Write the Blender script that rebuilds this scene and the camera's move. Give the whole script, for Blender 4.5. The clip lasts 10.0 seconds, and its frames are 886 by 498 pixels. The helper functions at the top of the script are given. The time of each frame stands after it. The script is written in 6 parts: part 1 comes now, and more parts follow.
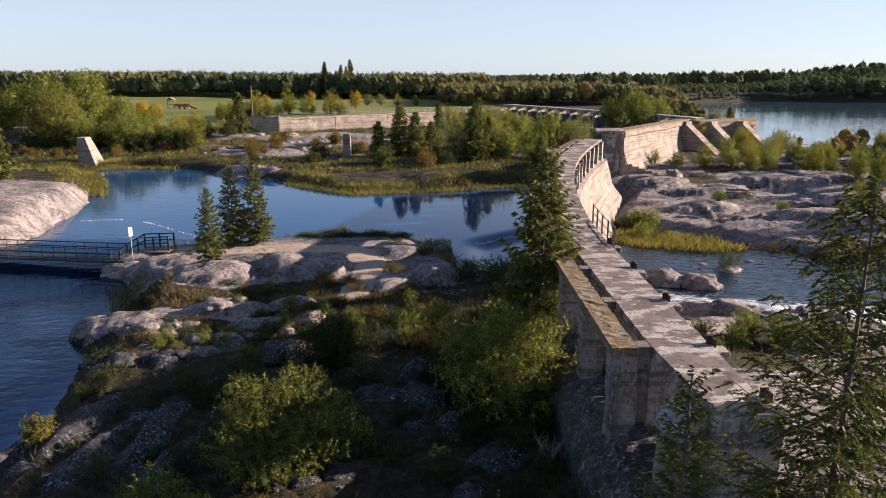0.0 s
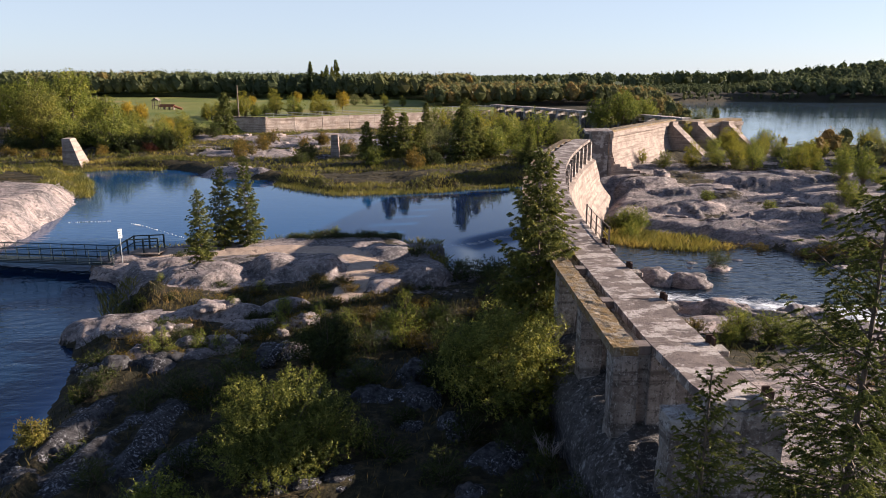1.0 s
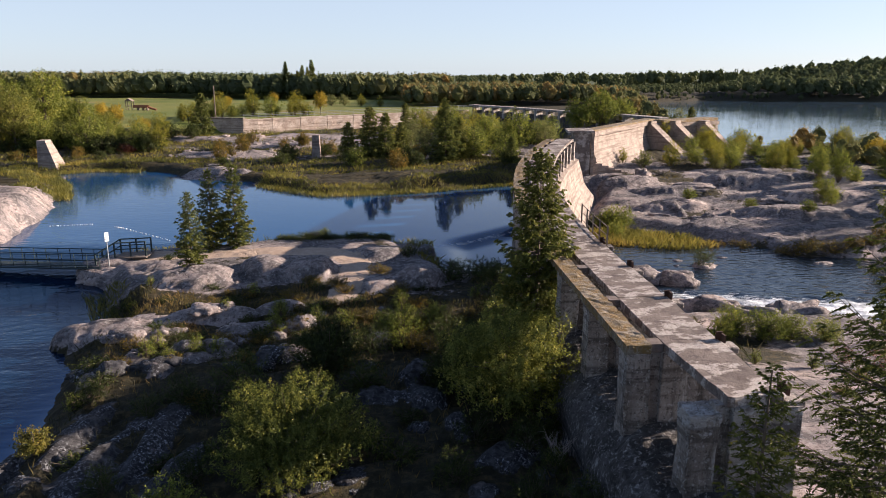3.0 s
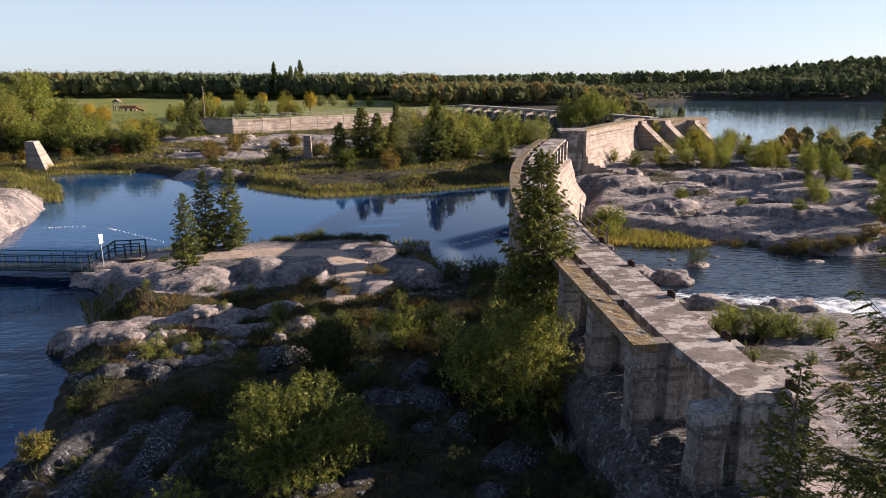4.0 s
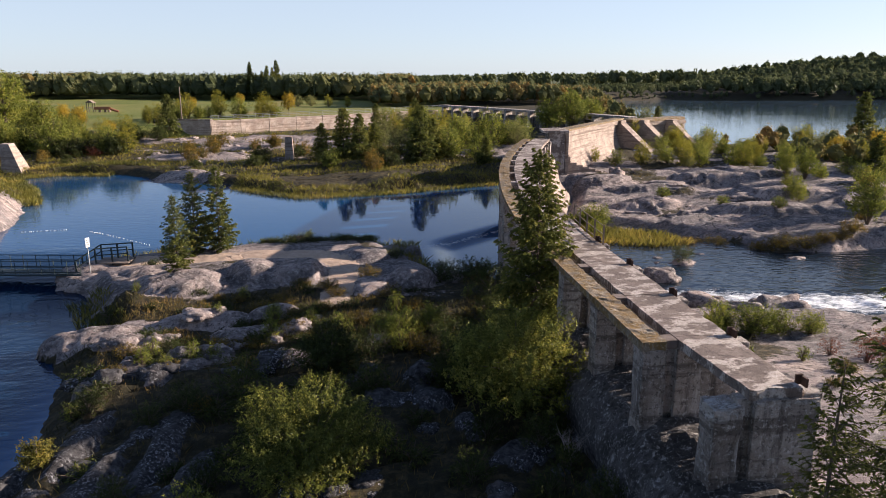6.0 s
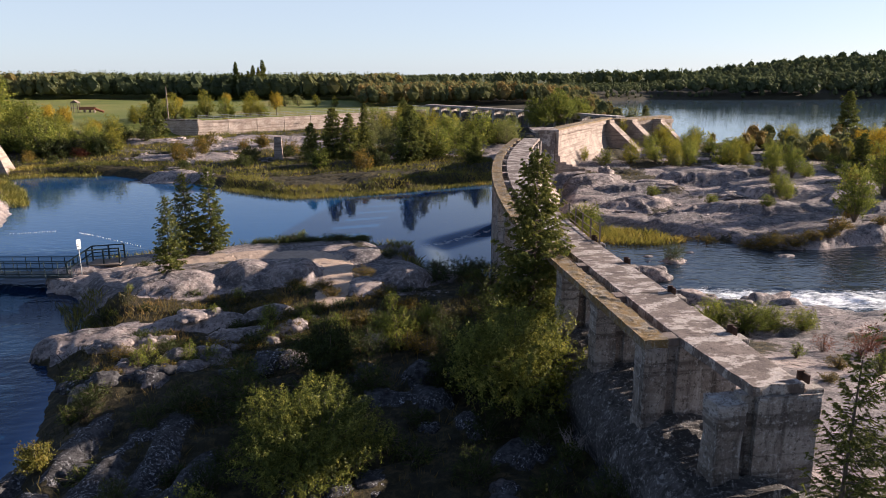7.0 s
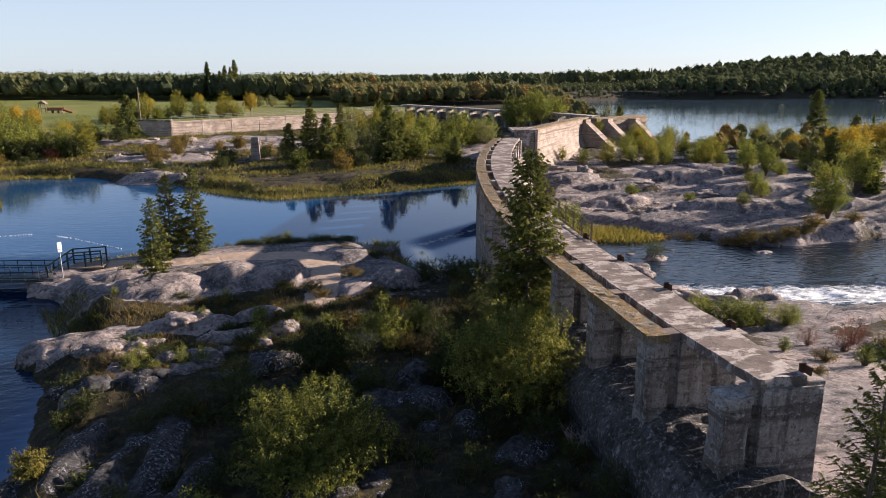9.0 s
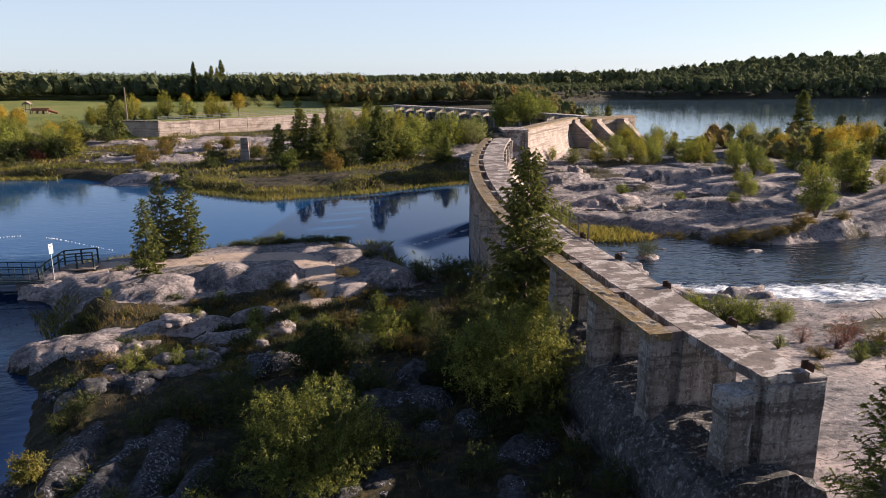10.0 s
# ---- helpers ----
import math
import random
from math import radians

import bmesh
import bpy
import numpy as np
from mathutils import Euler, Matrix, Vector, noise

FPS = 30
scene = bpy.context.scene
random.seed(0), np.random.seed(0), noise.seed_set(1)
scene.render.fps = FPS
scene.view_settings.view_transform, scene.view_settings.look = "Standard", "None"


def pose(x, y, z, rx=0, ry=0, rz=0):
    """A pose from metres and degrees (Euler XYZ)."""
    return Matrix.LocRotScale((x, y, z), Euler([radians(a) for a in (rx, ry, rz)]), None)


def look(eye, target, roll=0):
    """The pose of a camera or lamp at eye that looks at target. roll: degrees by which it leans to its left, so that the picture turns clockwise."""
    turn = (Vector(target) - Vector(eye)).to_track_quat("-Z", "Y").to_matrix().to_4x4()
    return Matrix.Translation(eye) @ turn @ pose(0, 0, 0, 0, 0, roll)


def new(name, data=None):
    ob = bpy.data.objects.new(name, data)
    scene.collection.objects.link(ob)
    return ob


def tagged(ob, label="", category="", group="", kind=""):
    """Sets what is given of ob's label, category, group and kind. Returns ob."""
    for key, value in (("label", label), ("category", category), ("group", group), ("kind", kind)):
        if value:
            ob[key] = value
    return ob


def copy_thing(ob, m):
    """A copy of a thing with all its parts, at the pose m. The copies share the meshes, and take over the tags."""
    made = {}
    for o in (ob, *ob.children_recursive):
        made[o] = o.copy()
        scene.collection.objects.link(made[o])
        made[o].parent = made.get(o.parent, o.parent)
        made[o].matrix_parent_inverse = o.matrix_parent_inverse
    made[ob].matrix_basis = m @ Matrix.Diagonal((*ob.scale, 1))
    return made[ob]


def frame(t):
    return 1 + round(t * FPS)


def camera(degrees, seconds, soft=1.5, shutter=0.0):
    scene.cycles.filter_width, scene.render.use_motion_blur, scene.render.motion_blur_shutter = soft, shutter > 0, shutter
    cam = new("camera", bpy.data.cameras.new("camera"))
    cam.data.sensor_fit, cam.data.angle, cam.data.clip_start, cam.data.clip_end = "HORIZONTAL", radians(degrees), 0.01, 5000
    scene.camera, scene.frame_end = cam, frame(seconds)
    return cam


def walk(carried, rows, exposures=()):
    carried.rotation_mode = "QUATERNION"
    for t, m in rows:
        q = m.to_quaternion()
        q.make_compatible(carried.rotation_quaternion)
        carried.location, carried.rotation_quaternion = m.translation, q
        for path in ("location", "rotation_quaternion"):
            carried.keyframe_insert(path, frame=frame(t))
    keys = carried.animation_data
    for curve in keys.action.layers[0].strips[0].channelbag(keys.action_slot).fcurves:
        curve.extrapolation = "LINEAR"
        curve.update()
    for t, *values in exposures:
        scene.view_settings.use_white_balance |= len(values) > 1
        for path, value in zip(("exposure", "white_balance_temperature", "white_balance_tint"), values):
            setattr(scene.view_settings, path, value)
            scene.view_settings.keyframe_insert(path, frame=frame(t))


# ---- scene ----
cam = camera(64.2, 10.0, soft=0.5)
PATH = [
    (0.0, (-1.467, 0.050, 14.039), (-1.449, 1.991, 13.555), 0.19),
    (0.5, (-1.686, 0.046, 14.051), (-1.647, 1.986, 13.568), 0.21),
    (1.0, (-1.953, 0.043, 14.062), (-1.895, 1.983, 13.579), 0.21),
    (1.5, (-2.252, 0.043, 14.073), (-2.175, 1.982, 13.590), 0.21),
    (2.0, (-2.567, 0.045, 14.085), (-2.472, 1.983, 13.602), 0.19),
    (2.5, (-2.889, 0.047, 14.098), (-2.777, 1.985, 13.615), 0.18),
    (3.0, (-3.210, 0.051, 14.112), (-3.081, 1.987, 13.629), 0.16),
    (3.5, (-3.525, 0.055, 14.128), (-3.379, 1.990, 13.645), 0.14),
    (4.0, (-3.831, 0.059, 14.144), (-3.669, 1.993, 13.661), 0.11),
    (4.5, (-4.126, 0.064, 14.161), (-3.948, 1.997, 13.677), 0.09),
    (5.0, (-4.412, 0.069, 14.176), (-4.217, 2.000, 13.693), 0.06),
    (5.5, (-4.690, 0.074, 14.191), (-4.478, 2.003, 13.707), 0.04),
    (6.0, (-4.961, 0.079, 14.202), (-4.732, 2.006, 13.719), 0.03),
    (6.5, (-5.228, 0.086, 14.211), (-4.981, 2.010, 13.728), 0.01),
    (7.0, (-5.494, 0.094, 14.217), (-5.228, 2.016, 13.733), 0.00),
    (7.5, (-5.760, 0.104, 14.218), (-5.476, 2.024, 13.734), -0.00),
    (8.0, (-6.027, 0.119, 14.215), (-5.724, 2.035, 13.732), -0.00),
    (8.5, (-6.295, 0.138, 14.209), (-5.973, 2.052, 13.725), 0.00),
    (9.0, (-6.563, 0.165, 14.200), (-6.221, 2.076, 13.716), 0.00),
    (9.5, (-6.826, 0.201, 14.189), (-6.466, 2.108, 13.705), 0.00),
    (10.0, (-7.079, 0.249, 14.178), (-6.702, 2.153, 13.695), -0.00),
]
walk(cam, [(t, look(eye, target, roll)) for t, eye, target, roll in PATH], [(0.0, 1.48, 6450, 20), (10.0, 1.48, 6450, 20)])

# ---- sky and sun ----
SUN = Vector((0.95, 0.20, 0.29)).normalized()      # towards the sun, low over the right bank
world = bpy.data.worlds.new("world")
scene.world = world
world.use_nodes = True
wn = world.node_tree
sky = wn.nodes.new("ShaderNodeTexSky")
sky.sky_type = "NISHITA"
sky.sun_disc = False
sky.sun_elevation = math.asin(SUN.z)
sky.sun_rotation = math.atan2(SUN.x, SUN.y)
sky.altitude, sky.air_density, sky.dust_density, sky.ozone_density = 250.0, 0.75, 0.5, 2.6
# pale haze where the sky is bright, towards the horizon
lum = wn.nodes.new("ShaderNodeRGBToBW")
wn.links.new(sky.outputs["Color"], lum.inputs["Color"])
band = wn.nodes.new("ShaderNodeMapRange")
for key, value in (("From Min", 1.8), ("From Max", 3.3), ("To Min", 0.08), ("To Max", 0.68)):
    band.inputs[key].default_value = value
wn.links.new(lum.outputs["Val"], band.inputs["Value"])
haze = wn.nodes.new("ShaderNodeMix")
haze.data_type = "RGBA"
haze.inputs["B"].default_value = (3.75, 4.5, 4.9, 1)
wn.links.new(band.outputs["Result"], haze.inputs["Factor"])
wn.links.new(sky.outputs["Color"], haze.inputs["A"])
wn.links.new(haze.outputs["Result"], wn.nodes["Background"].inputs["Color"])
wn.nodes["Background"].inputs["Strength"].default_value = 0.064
sun = new("sun", bpy.data.lights.new("sun", "SUN"))
sun.data.energy, sun.data.angle, sun.data.color = 5.0, radians(0.5), (1.0, 0.88, 0.72)
sun.matrix_world = look(SUN * 300, (0, 0, 0))

# ---- materials ----
def material(name, rough=0.8, spec=0.3):
    m = bpy.data.materials.new(name)
    m.use_nodes = True
    b = m.node_tree.nodes["Principled BSDF"]
    b.inputs["Roughness"].default_value = rough
    b.inputs["Specular IOR Level"].default_value = spec
    return m, m.node_tree, b


def node(nt, kind, **values):
    n = nt.nodes.new(kind)
    for key, value in values.items():
        n.inputs[key.replace("_", " ")].default_value = value
    return n


def coords(nt):
    return nt.nodes.new("ShaderNodeNewGeometry").outputs["Position"]


def noise_at(nt, pos, scale, detail=4.0, rough=0.6, stretch=None):
    n = node(nt, "ShaderNodeTexNoise", Scale=scale, Detail=detail, Roughness=rough)
    if stretch:
        mp = nt.nodes.new("ShaderNodeMapping")
        mp.inputs["Scale"].default_value = stretch
        nt.links.new(pos, mp.inputs["Vector"])
        pos = mp.outputs["Vector"]
    nt.links.new(pos, n.inputs["Vector"])
    return n.outputs["Fac"]


def ramp(nt, fac, *stops):
    n = nt.nodes.new("ShaderNodeValToRGB")
    e = n.color_ramp.elements
    while len(e) < len(stops):
        e.new(0.5)
    for el, (p, c) in zip(e, stops):
        el.position = p
        el.color = (*c, 1) if len(c) == 3 else c
    nt.links.new(fac, n.inputs["Fac"])
    return n.outputs["Color"]


def mix(nt, fac, a, b, how="MIX"):
    n = nt.nodes.new("ShaderNodeMix")
    n.data_type, n.blend_type = "RGBA", how
    for sock, v in ((n.inputs["Factor"], fac), (n.inputs["A"], a), (n.inputs["B"], b)):
        if isinstance(v, (int, float)):
            sock.default_value = v
        elif isinstance(v, tuple):
            sock.default_value = (*v, 1)
        else:
            nt.links.new(v, sock)
    return n.outputs["Result"]


def bump(nt, bsdf, height, strength, distance):
    n = node(nt, "ShaderNodeBump", Strength=strength, Distance=distance)
    nt.links.new(height, n.inputs["Height"])
    nt.links.new(n.outputs["Normal"], bsdf.inputs["Normal"])
    return n


def attribute(nt, name):
    n = nt.nodes.new("ShaderNodeAttribute")
    n.attribute_name = name
    return n.outputs["Fac"]




def sharp(nt, fac, lo, hi):
    return ramp(nt, fac, (lo, (0, 0, 0)), (hi, (1, 1, 1)))


def rock_colour(nt, pos):
    big = noise_at(nt, pos, 0.16, 5)
    mid = noise_at(nt, pos, 0.9, 7, 0.68)
    fine = noise_at(nt, pos, 3.6, 8, 0.80)
    col = ramp(nt, big, (0.36, (0.150, 0.132, 0.130)), (0.5, (0.245, 0.20, 0.185)), (0.64, (0.40, 0.315, 0.275)))
    # dark water stains and grey lichen films
    stain = noise_at(nt, pos, 0.8, 7, 0.7, (0.5, 1.2, 1.0))
    col = mix(nt, mix(nt, sharp(nt, stain, 0.47, 0.58), (0, 0, 0), (0.8, 0.8, 0.8)), col, (0.075, 0.068, 0.067))
    col = mix(nt, mix(nt, sharp(nt, mid, 0.30, 0.42), (0.55, 0.55, 0.55), (0, 0, 0)), col, (0.16, 0.135, 0.125))
    # coarse crystals
    col = mix(nt, mix(nt, sharp(nt, fine, 0.53, 0.60), (0, 0, 0), (0.62, 0.62, 0.62)), col, (0.42, 0.385, 0.36))
    col = mix(nt, mix(nt, sharp(nt, fine, 0.40, 0.47), (0.85, 0.85, 0.85), (0, 0, 0)), col, (0.055, 0.05, 0.05))
    bands = noise_at(nt, pos, 1.0, 5, 0.65, (0.22, 1.5, 2.4))
    col = mix(nt, mix(nt, sharp(nt, bands, 0.56, 0.66), (0, 0, 0), (0.6, 0.6, 0.6)), col, (0.17, 0.145, 0.135))
    warp = nt.nodes.new("ShaderNodeVectorMath"); warp.operation = "MULTIPLY_ADD"
    wob = node(nt, "ShaderNodeTexNoise", Scale=0.7, Detail=5.0)
    nt.links.new(pos, wob.inputs["Vector"])
    warp.inputs[1].default_value = (1.7, 1.7, 1.7)
    nt.links.new(wob.outputs["Color"], warp.inputs[0]); nt.links.new(pos, warp.inputs[2])
    mp = nt.nodes.new("ShaderNodeMapping")
    mp.inputs["Scale"].default_value = (0.16, 0.42, 0.30)
    mp.inputs["Rotation"].default_value = (0, 0, 0.35)
    nt.links.new(warp.outputs[0], mp.inputs["Vector"])
    vor = node(nt, "ShaderNodeTexVoronoi", Scale=1.0)
    vor.feature = "DISTANCE_TO_EDGE"
    nt.links.new(mp.outputs["Vector"], vor.inputs["Vector"])
    crack = ramp(nt, vor.outputs["Distance"], (0.0, (0, 0, 0)), (0.016, (1, 1, 1)))
    crack = mix(nt, sharp(nt, noise_at(nt, pos, 0.30, 4, 0.6), 0.38, 0.50), (1, 1, 1), crack)
    col = mix(nt, crack, (0.085, 0.072, 0.066), col)
    mid = mix(nt, 0.5, mid, crack)
    return col, mid, fine


def ground_material():
    m, nt, b = material("ground_cover", 0.9, 0.2)
    pos = coords(nt)
    col, mid, fine = rock_colour(nt, pos)
    # dark speckled lichen rock; its darkness also stands in for near-shore shade
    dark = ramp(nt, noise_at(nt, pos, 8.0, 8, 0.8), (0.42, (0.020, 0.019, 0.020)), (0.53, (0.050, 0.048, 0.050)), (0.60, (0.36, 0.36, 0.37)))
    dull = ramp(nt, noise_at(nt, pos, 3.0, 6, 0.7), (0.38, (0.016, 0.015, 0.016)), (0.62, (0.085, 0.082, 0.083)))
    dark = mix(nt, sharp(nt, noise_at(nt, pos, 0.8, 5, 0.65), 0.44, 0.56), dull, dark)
    lichen_shade = nt.nodes.new("ShaderNodeMath"); lichen_shade.operation = "ADD"
    nt.links.new(attribute(nt, "lichen"), lichen_shade.inputs[0]); nt.links.new(noise_at(nt, pos, 0.9, 6, 0.7), lichen_shade.inputs[1])
    col = mix(nt, sharp(nt, lichen_shade.outputs[0], 0.92, 1.06), col, dark)
    soil = ramp(nt, noise_at(nt, pos, 2.2, 6, 0.7), (0.3, (0.016, 0.014, 0.009)), (0.5, (0.032, 0.028, 0.014)), (0.62, (0.075, 0.055, 0.026)), (0.75, (0.12, 0.07, 0.034)))
    edge = noise_at(nt, pos, 1.6, 5, 0.7)
    n = nt.nodes.new("ShaderNodeMath"); n.operation = "ADD"
    nt.links.new(attribute(nt, "green"), n.inputs[0]); nt.links.new(edge, n.inputs[1])
    col = mix(nt, sharp(nt, n.outputs[0], 0.90, 1.0), col, soil)
    sand = ramp(nt, noise_at(nt, pos, 3.0, 5, 0.6), (0.3, (0.36, 0.265, 0.195)), (0.7, (0.48, 0.365, 0.28)))
    n2 = nt.nodes.new("ShaderNodeMath"); n2.operation = "ADD"
    nt.links.new(attribute(nt, "sand"), n2.inputs[0]); nt.links.new(edge, n2.inputs[1])
    col = mix(nt, sharp(nt, n2.outputs[0], 0.92, 1.05), col, sand)
    lawn = ramp(nt, noise_at(nt, pos, 0.05, 6, 0.6), (0.35, (0.10, 0.125, 0.024)), (0.55, (0.155, 0.16, 0.038)), (0.7, (0.22, 0.16, 0.06)))
    far = ramp(nt, noise_at(nt, pos, 0.012, 4, 0.6), (0.45, (0.045, 0.058, 0.022)), (0.62, (0.07, 0.085, 0.03)), (0.70, (0.17, 0.15, 0.07)))
    lawn = mix(nt, attribute(nt, "far"), lawn, far)
    col = mix(nt, attribute(nt, "lawn"), col, lawn)
    nt.links.new(col, b.inputs["Base Color"])
    bump(nt, b, mix(nt, 0.45, mid, fine), 1.0, 0.19)
    return m


GROUND = ground_material()


def concrete_material(name, light, dark, stain, pale=None, lichen=None, speck=None, relief=0.05, courses=False):
    m, nt, b = material(name, 0.88, 0.2)
    pos = coords(nt)
    big = noise_at(nt, pos, 0.7, 6, 0.65)
    fine = noise_at(nt, pos, 7.0, 6, 0.7)
    col = ramp(nt, big, (0.38, dark), (0.58, light))
    streak = noise_at(nt, pos, 1.0, 6, 0.65, (0.30, 0.30, 2.6) if courses else (2.5, 2.5, 0.25))
    col = mix(nt, sharp(nt, streak, 0.52, 0.70), col, stain)
    pour = noise_at(nt, pos, 1.0, 3, 0.5, (0.10, 0.10, 3.2))
    col = mix(nt, mix(nt, sharp(nt, pour, 0.55, 0.62), (0, 0, 0), (0.65, 0.65, 0.65)), col, stain)
    if pale:
        col = mix(nt, sharp(nt, noise_at(nt, pos, 0.9, 6, 0.7, (1, 1.6, 1)), 0.50, 0.56), col, pale)
    if lichen:
        col = mix(nt, sharp(nt, noise_at(nt, pos, 1.8, 6, 0.75), 0.44, 0.54), col, lichen)
    if speck:
        grit = noise_at(nt, pos, 5.5, 8, 0.84)
        col = mix(nt, mix(nt, sharp(nt, grit, 0.54, 0.60), (0, 0, 0), (0.7, 0.7, 0.7)), col, speck)
        col = mix(nt, mix(nt, sharp(nt, noise_at(nt, pos, 1.0, 5, 0.7, (3.0, 3.0, 0.35)), 0.60, 0.72), (0, 0, 0), (0.8, 0.8, 0.8)), col, speck)
    col = mix(nt, mix(nt, sharp(nt, fine, 0.45, 0.75), (0, 0, 0), (0.5, 0.5, 0.5)), col, dark)
    pits = noise_at(nt, pos, 6.5, 7, 0.82)
    col = mix(nt, mix(nt, sharp(nt, pits, 0.41, 0.46), (0.75, 0.75, 0.75), (0, 0, 0)), col, stain)
    nt.links.new(col, b.inputs["Base Color"])
    bump(nt, b, mix(nt, 0.4, mix(nt, 0.5, big, fine), pits), 1.0, relief)
    return m


PIER = concrete_material("weathered_pier_concrete", (0.47, 0.41, 0.36), (0.26, 0.218, 0.188), (0.075, 0.062, 0.054), speck=(0.74, 0.70, 0.66), relief=0.35)
DECK = concrete_material("stained_deck_concrete", (0.20, 0.158, 0.135), (0.125, 0.098, 0.083), (0.095, 0.073, 0.062), pale=(0.43, 0.375, 0.33), relief=0.08)
LEDGE = concrete_material("lichen_concrete", (0.27, 0.225, 0.17), (0.15, 0.12, 0.09), (0.13, 0.10, 0.06), lichen=(0.20, 0.125, 0.045), speck=(0.40, 0.35, 0.27), relief=0.15)
WEIR = concrete_material("rough_dark_concrete", (0.125, 0.114, 0.107), (0.055, 0.050, 0.046), (0.026, 0.023, 0.021), speck=(0.52, 0.49, 0.46), relief=0.25)
RIM = concrete_material("broken_pale_concrete", (0.58, 0.54, 0.50), (0.30, 0.27, 0.24), (0.12, 0.10, 0.09), speck=(0.66, 0.63, 0.60), relief=0.3)
FACE = concrete_material("pink_concrete", (0.35, 0.285, 0.235), (0.22, 0.172, 0.142), (0.14, 0.105, 0.085), relief=0.10, courses=True)
WALL = concrete_material("old_wall_concrete", (0.56, 0.46, 0.38), (0.38, 0.29, 0.235), (0.20, 0.145, 0.11), relief=0.12, courses=True)


def plain(name, colour, rough=0.6, metal=0.0, var=0.3, scale=4.0):
    m, nt, b = material(name, rough, 0.4)
    b.inputs["Metallic"].default_value = metal
    f = noise_at(nt, coords(nt), scale, 5, 0.65)
    nt.links.new(ramp(nt, f, (0.3, tuple(c * (1 - var) for c in colour)), (0.7, tuple(min(1, c * (1 + var)) for c in colour))), b.inputs["Base Color"])
    return m


STEEL = plain("dark_green_steel", (0.030, 0.045, 0.042), 0.5, 0.2)
RUST = plain("rusty_steel", (0.07, 0.035, 0.022), 0.8, 0.3)
GALV = plain("galvanised_steel", (0.35, 0.36, 0.36), 0.5, 0.6)
WOODGREY = plain("weathered_timber", (0.17, 0.13, 0.10), 0.85)
WHITE = plain("white_sign_paint", (0.75, 0.75, 0.73), 0.5, 0, 0.05)
BLACK = plain("dark_board_paint", (0.03, 0.03, 0.03), 0.6)
ORANGE = plain("orange_play_plastic", (0.26, 0.10, 0.05), 0.5, 0, 0.1)
BARK = plain("grey_brown_bark", (0.10, 0.075, 0.055), 0.9, 0, 0.4, 9.0)
DEADWOOD = plain("bleached_dead_twigs", (0.30, 0.25, 0.22), 0.85)


def leaf_material(name, *colours, glow=0.42):
    m = bpy.data.materials.new(name)
    m.use_nodes = True
    nt = m.node_tree
    nt.nodes.remove(nt.nodes["Principled BSDF"])
    info = nt.nodes.new("ShaderNodeObjectInfo")
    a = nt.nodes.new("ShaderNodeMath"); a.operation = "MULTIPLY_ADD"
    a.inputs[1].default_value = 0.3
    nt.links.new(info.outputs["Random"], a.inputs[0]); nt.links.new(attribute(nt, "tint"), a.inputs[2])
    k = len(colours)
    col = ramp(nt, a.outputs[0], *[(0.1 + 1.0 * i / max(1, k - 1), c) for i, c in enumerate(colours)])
    d = nt.nodes.new("ShaderNodeBsdfDiffuse"); t = nt.nodes.new("ShaderNodeBsdfTranslucent")
    g = node(nt, "ShaderNodeBsdfGlossy", Roughness=0.45)
    g.inputs["Color"].default_value = (0.6, 0.6, 0.6, 1)
    nt.links.new(col, d.inputs["Color"]); nt.links.new(col, t.inputs["Color"])
    s = node(nt, "ShaderNodeMixShader", Fac=glow)
    nt.links.new(d.outputs[0], s.inputs[1]); nt.links.new(t.outputs[0], s.inputs[2])
    s2 = node(nt, "ShaderNodeMixShader", Fac=0.015)
    nt.links.new(s.outputs[0], s2.inputs[1]); nt.links.new(g.outputs[0], s2.inputs[2])
    nt.links.new(s2.outputs[0], nt.nodes["Material Output"].inputs["Surface"])
    return m


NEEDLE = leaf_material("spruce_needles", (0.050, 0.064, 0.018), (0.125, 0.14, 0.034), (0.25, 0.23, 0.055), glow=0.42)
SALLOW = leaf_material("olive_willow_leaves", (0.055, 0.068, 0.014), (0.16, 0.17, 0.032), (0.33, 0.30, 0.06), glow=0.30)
LEAF = leaf_material("willow_leaves", (0.065, 0.085, 0.016), (0.18, 0.20, 0.034), (0.33, 0.32, 0.058))
LEAFY = leaf_material("yellowing_leaves", (0.11, 0.12, 0.018), (0.24, 0.22, 0.030), (0.33, 0.28, 0.040))
LEAFO = leaf_material("olive_autumn_leaves", (0.07, 0.065, 0.018), (0.17, 0.12, 0.025), (0.28, 0.17, 0.03))
OLIVE = leaf_material("olive_tree_leaves", (0.075, 0.088, 0.022), (0.18, 0.18, 0.036), (0.30, 0.26, 0.05))
GOLD = leaf_material("golden_aspen_leaves", (0.22, 0.17, 0.02), (0.40, 0.28, 0.03), (0.55, 0.36, 0.04))
RED = leaf_material("red_dogwood_leaves", (0.10, 0.03, 0.02), (0.20, 0.06, 0.03), (0.25, 0.12, 0.05))
DARKLEAF = leaf_material("dark_shrub_leaves", (0.024, 0.032, 0.010), (0.055, 0.070, 0.018), (0.10, 0.11, 0.025))
PALELEAF = leaf_material("grey_green_leaves", (0.09, 0.10, 0.035), (0.18, 0.185, 0.06), (0.28, 0.26, 0.09))
FOREST = leaf_material("mixed_forest_leaves", (0.085, 0.105, 0.050), (0.115, 0.130, 0.055), (0.15, 0.150, 0.058), (0.27, 0.18, 0.06), glow=0.5)
REED = leaf_material("yellow_green_reeds", (0.085, 0.088, 0.02), (0.20, 0.175, 0.035), (0.32, 0.23, 0.055))
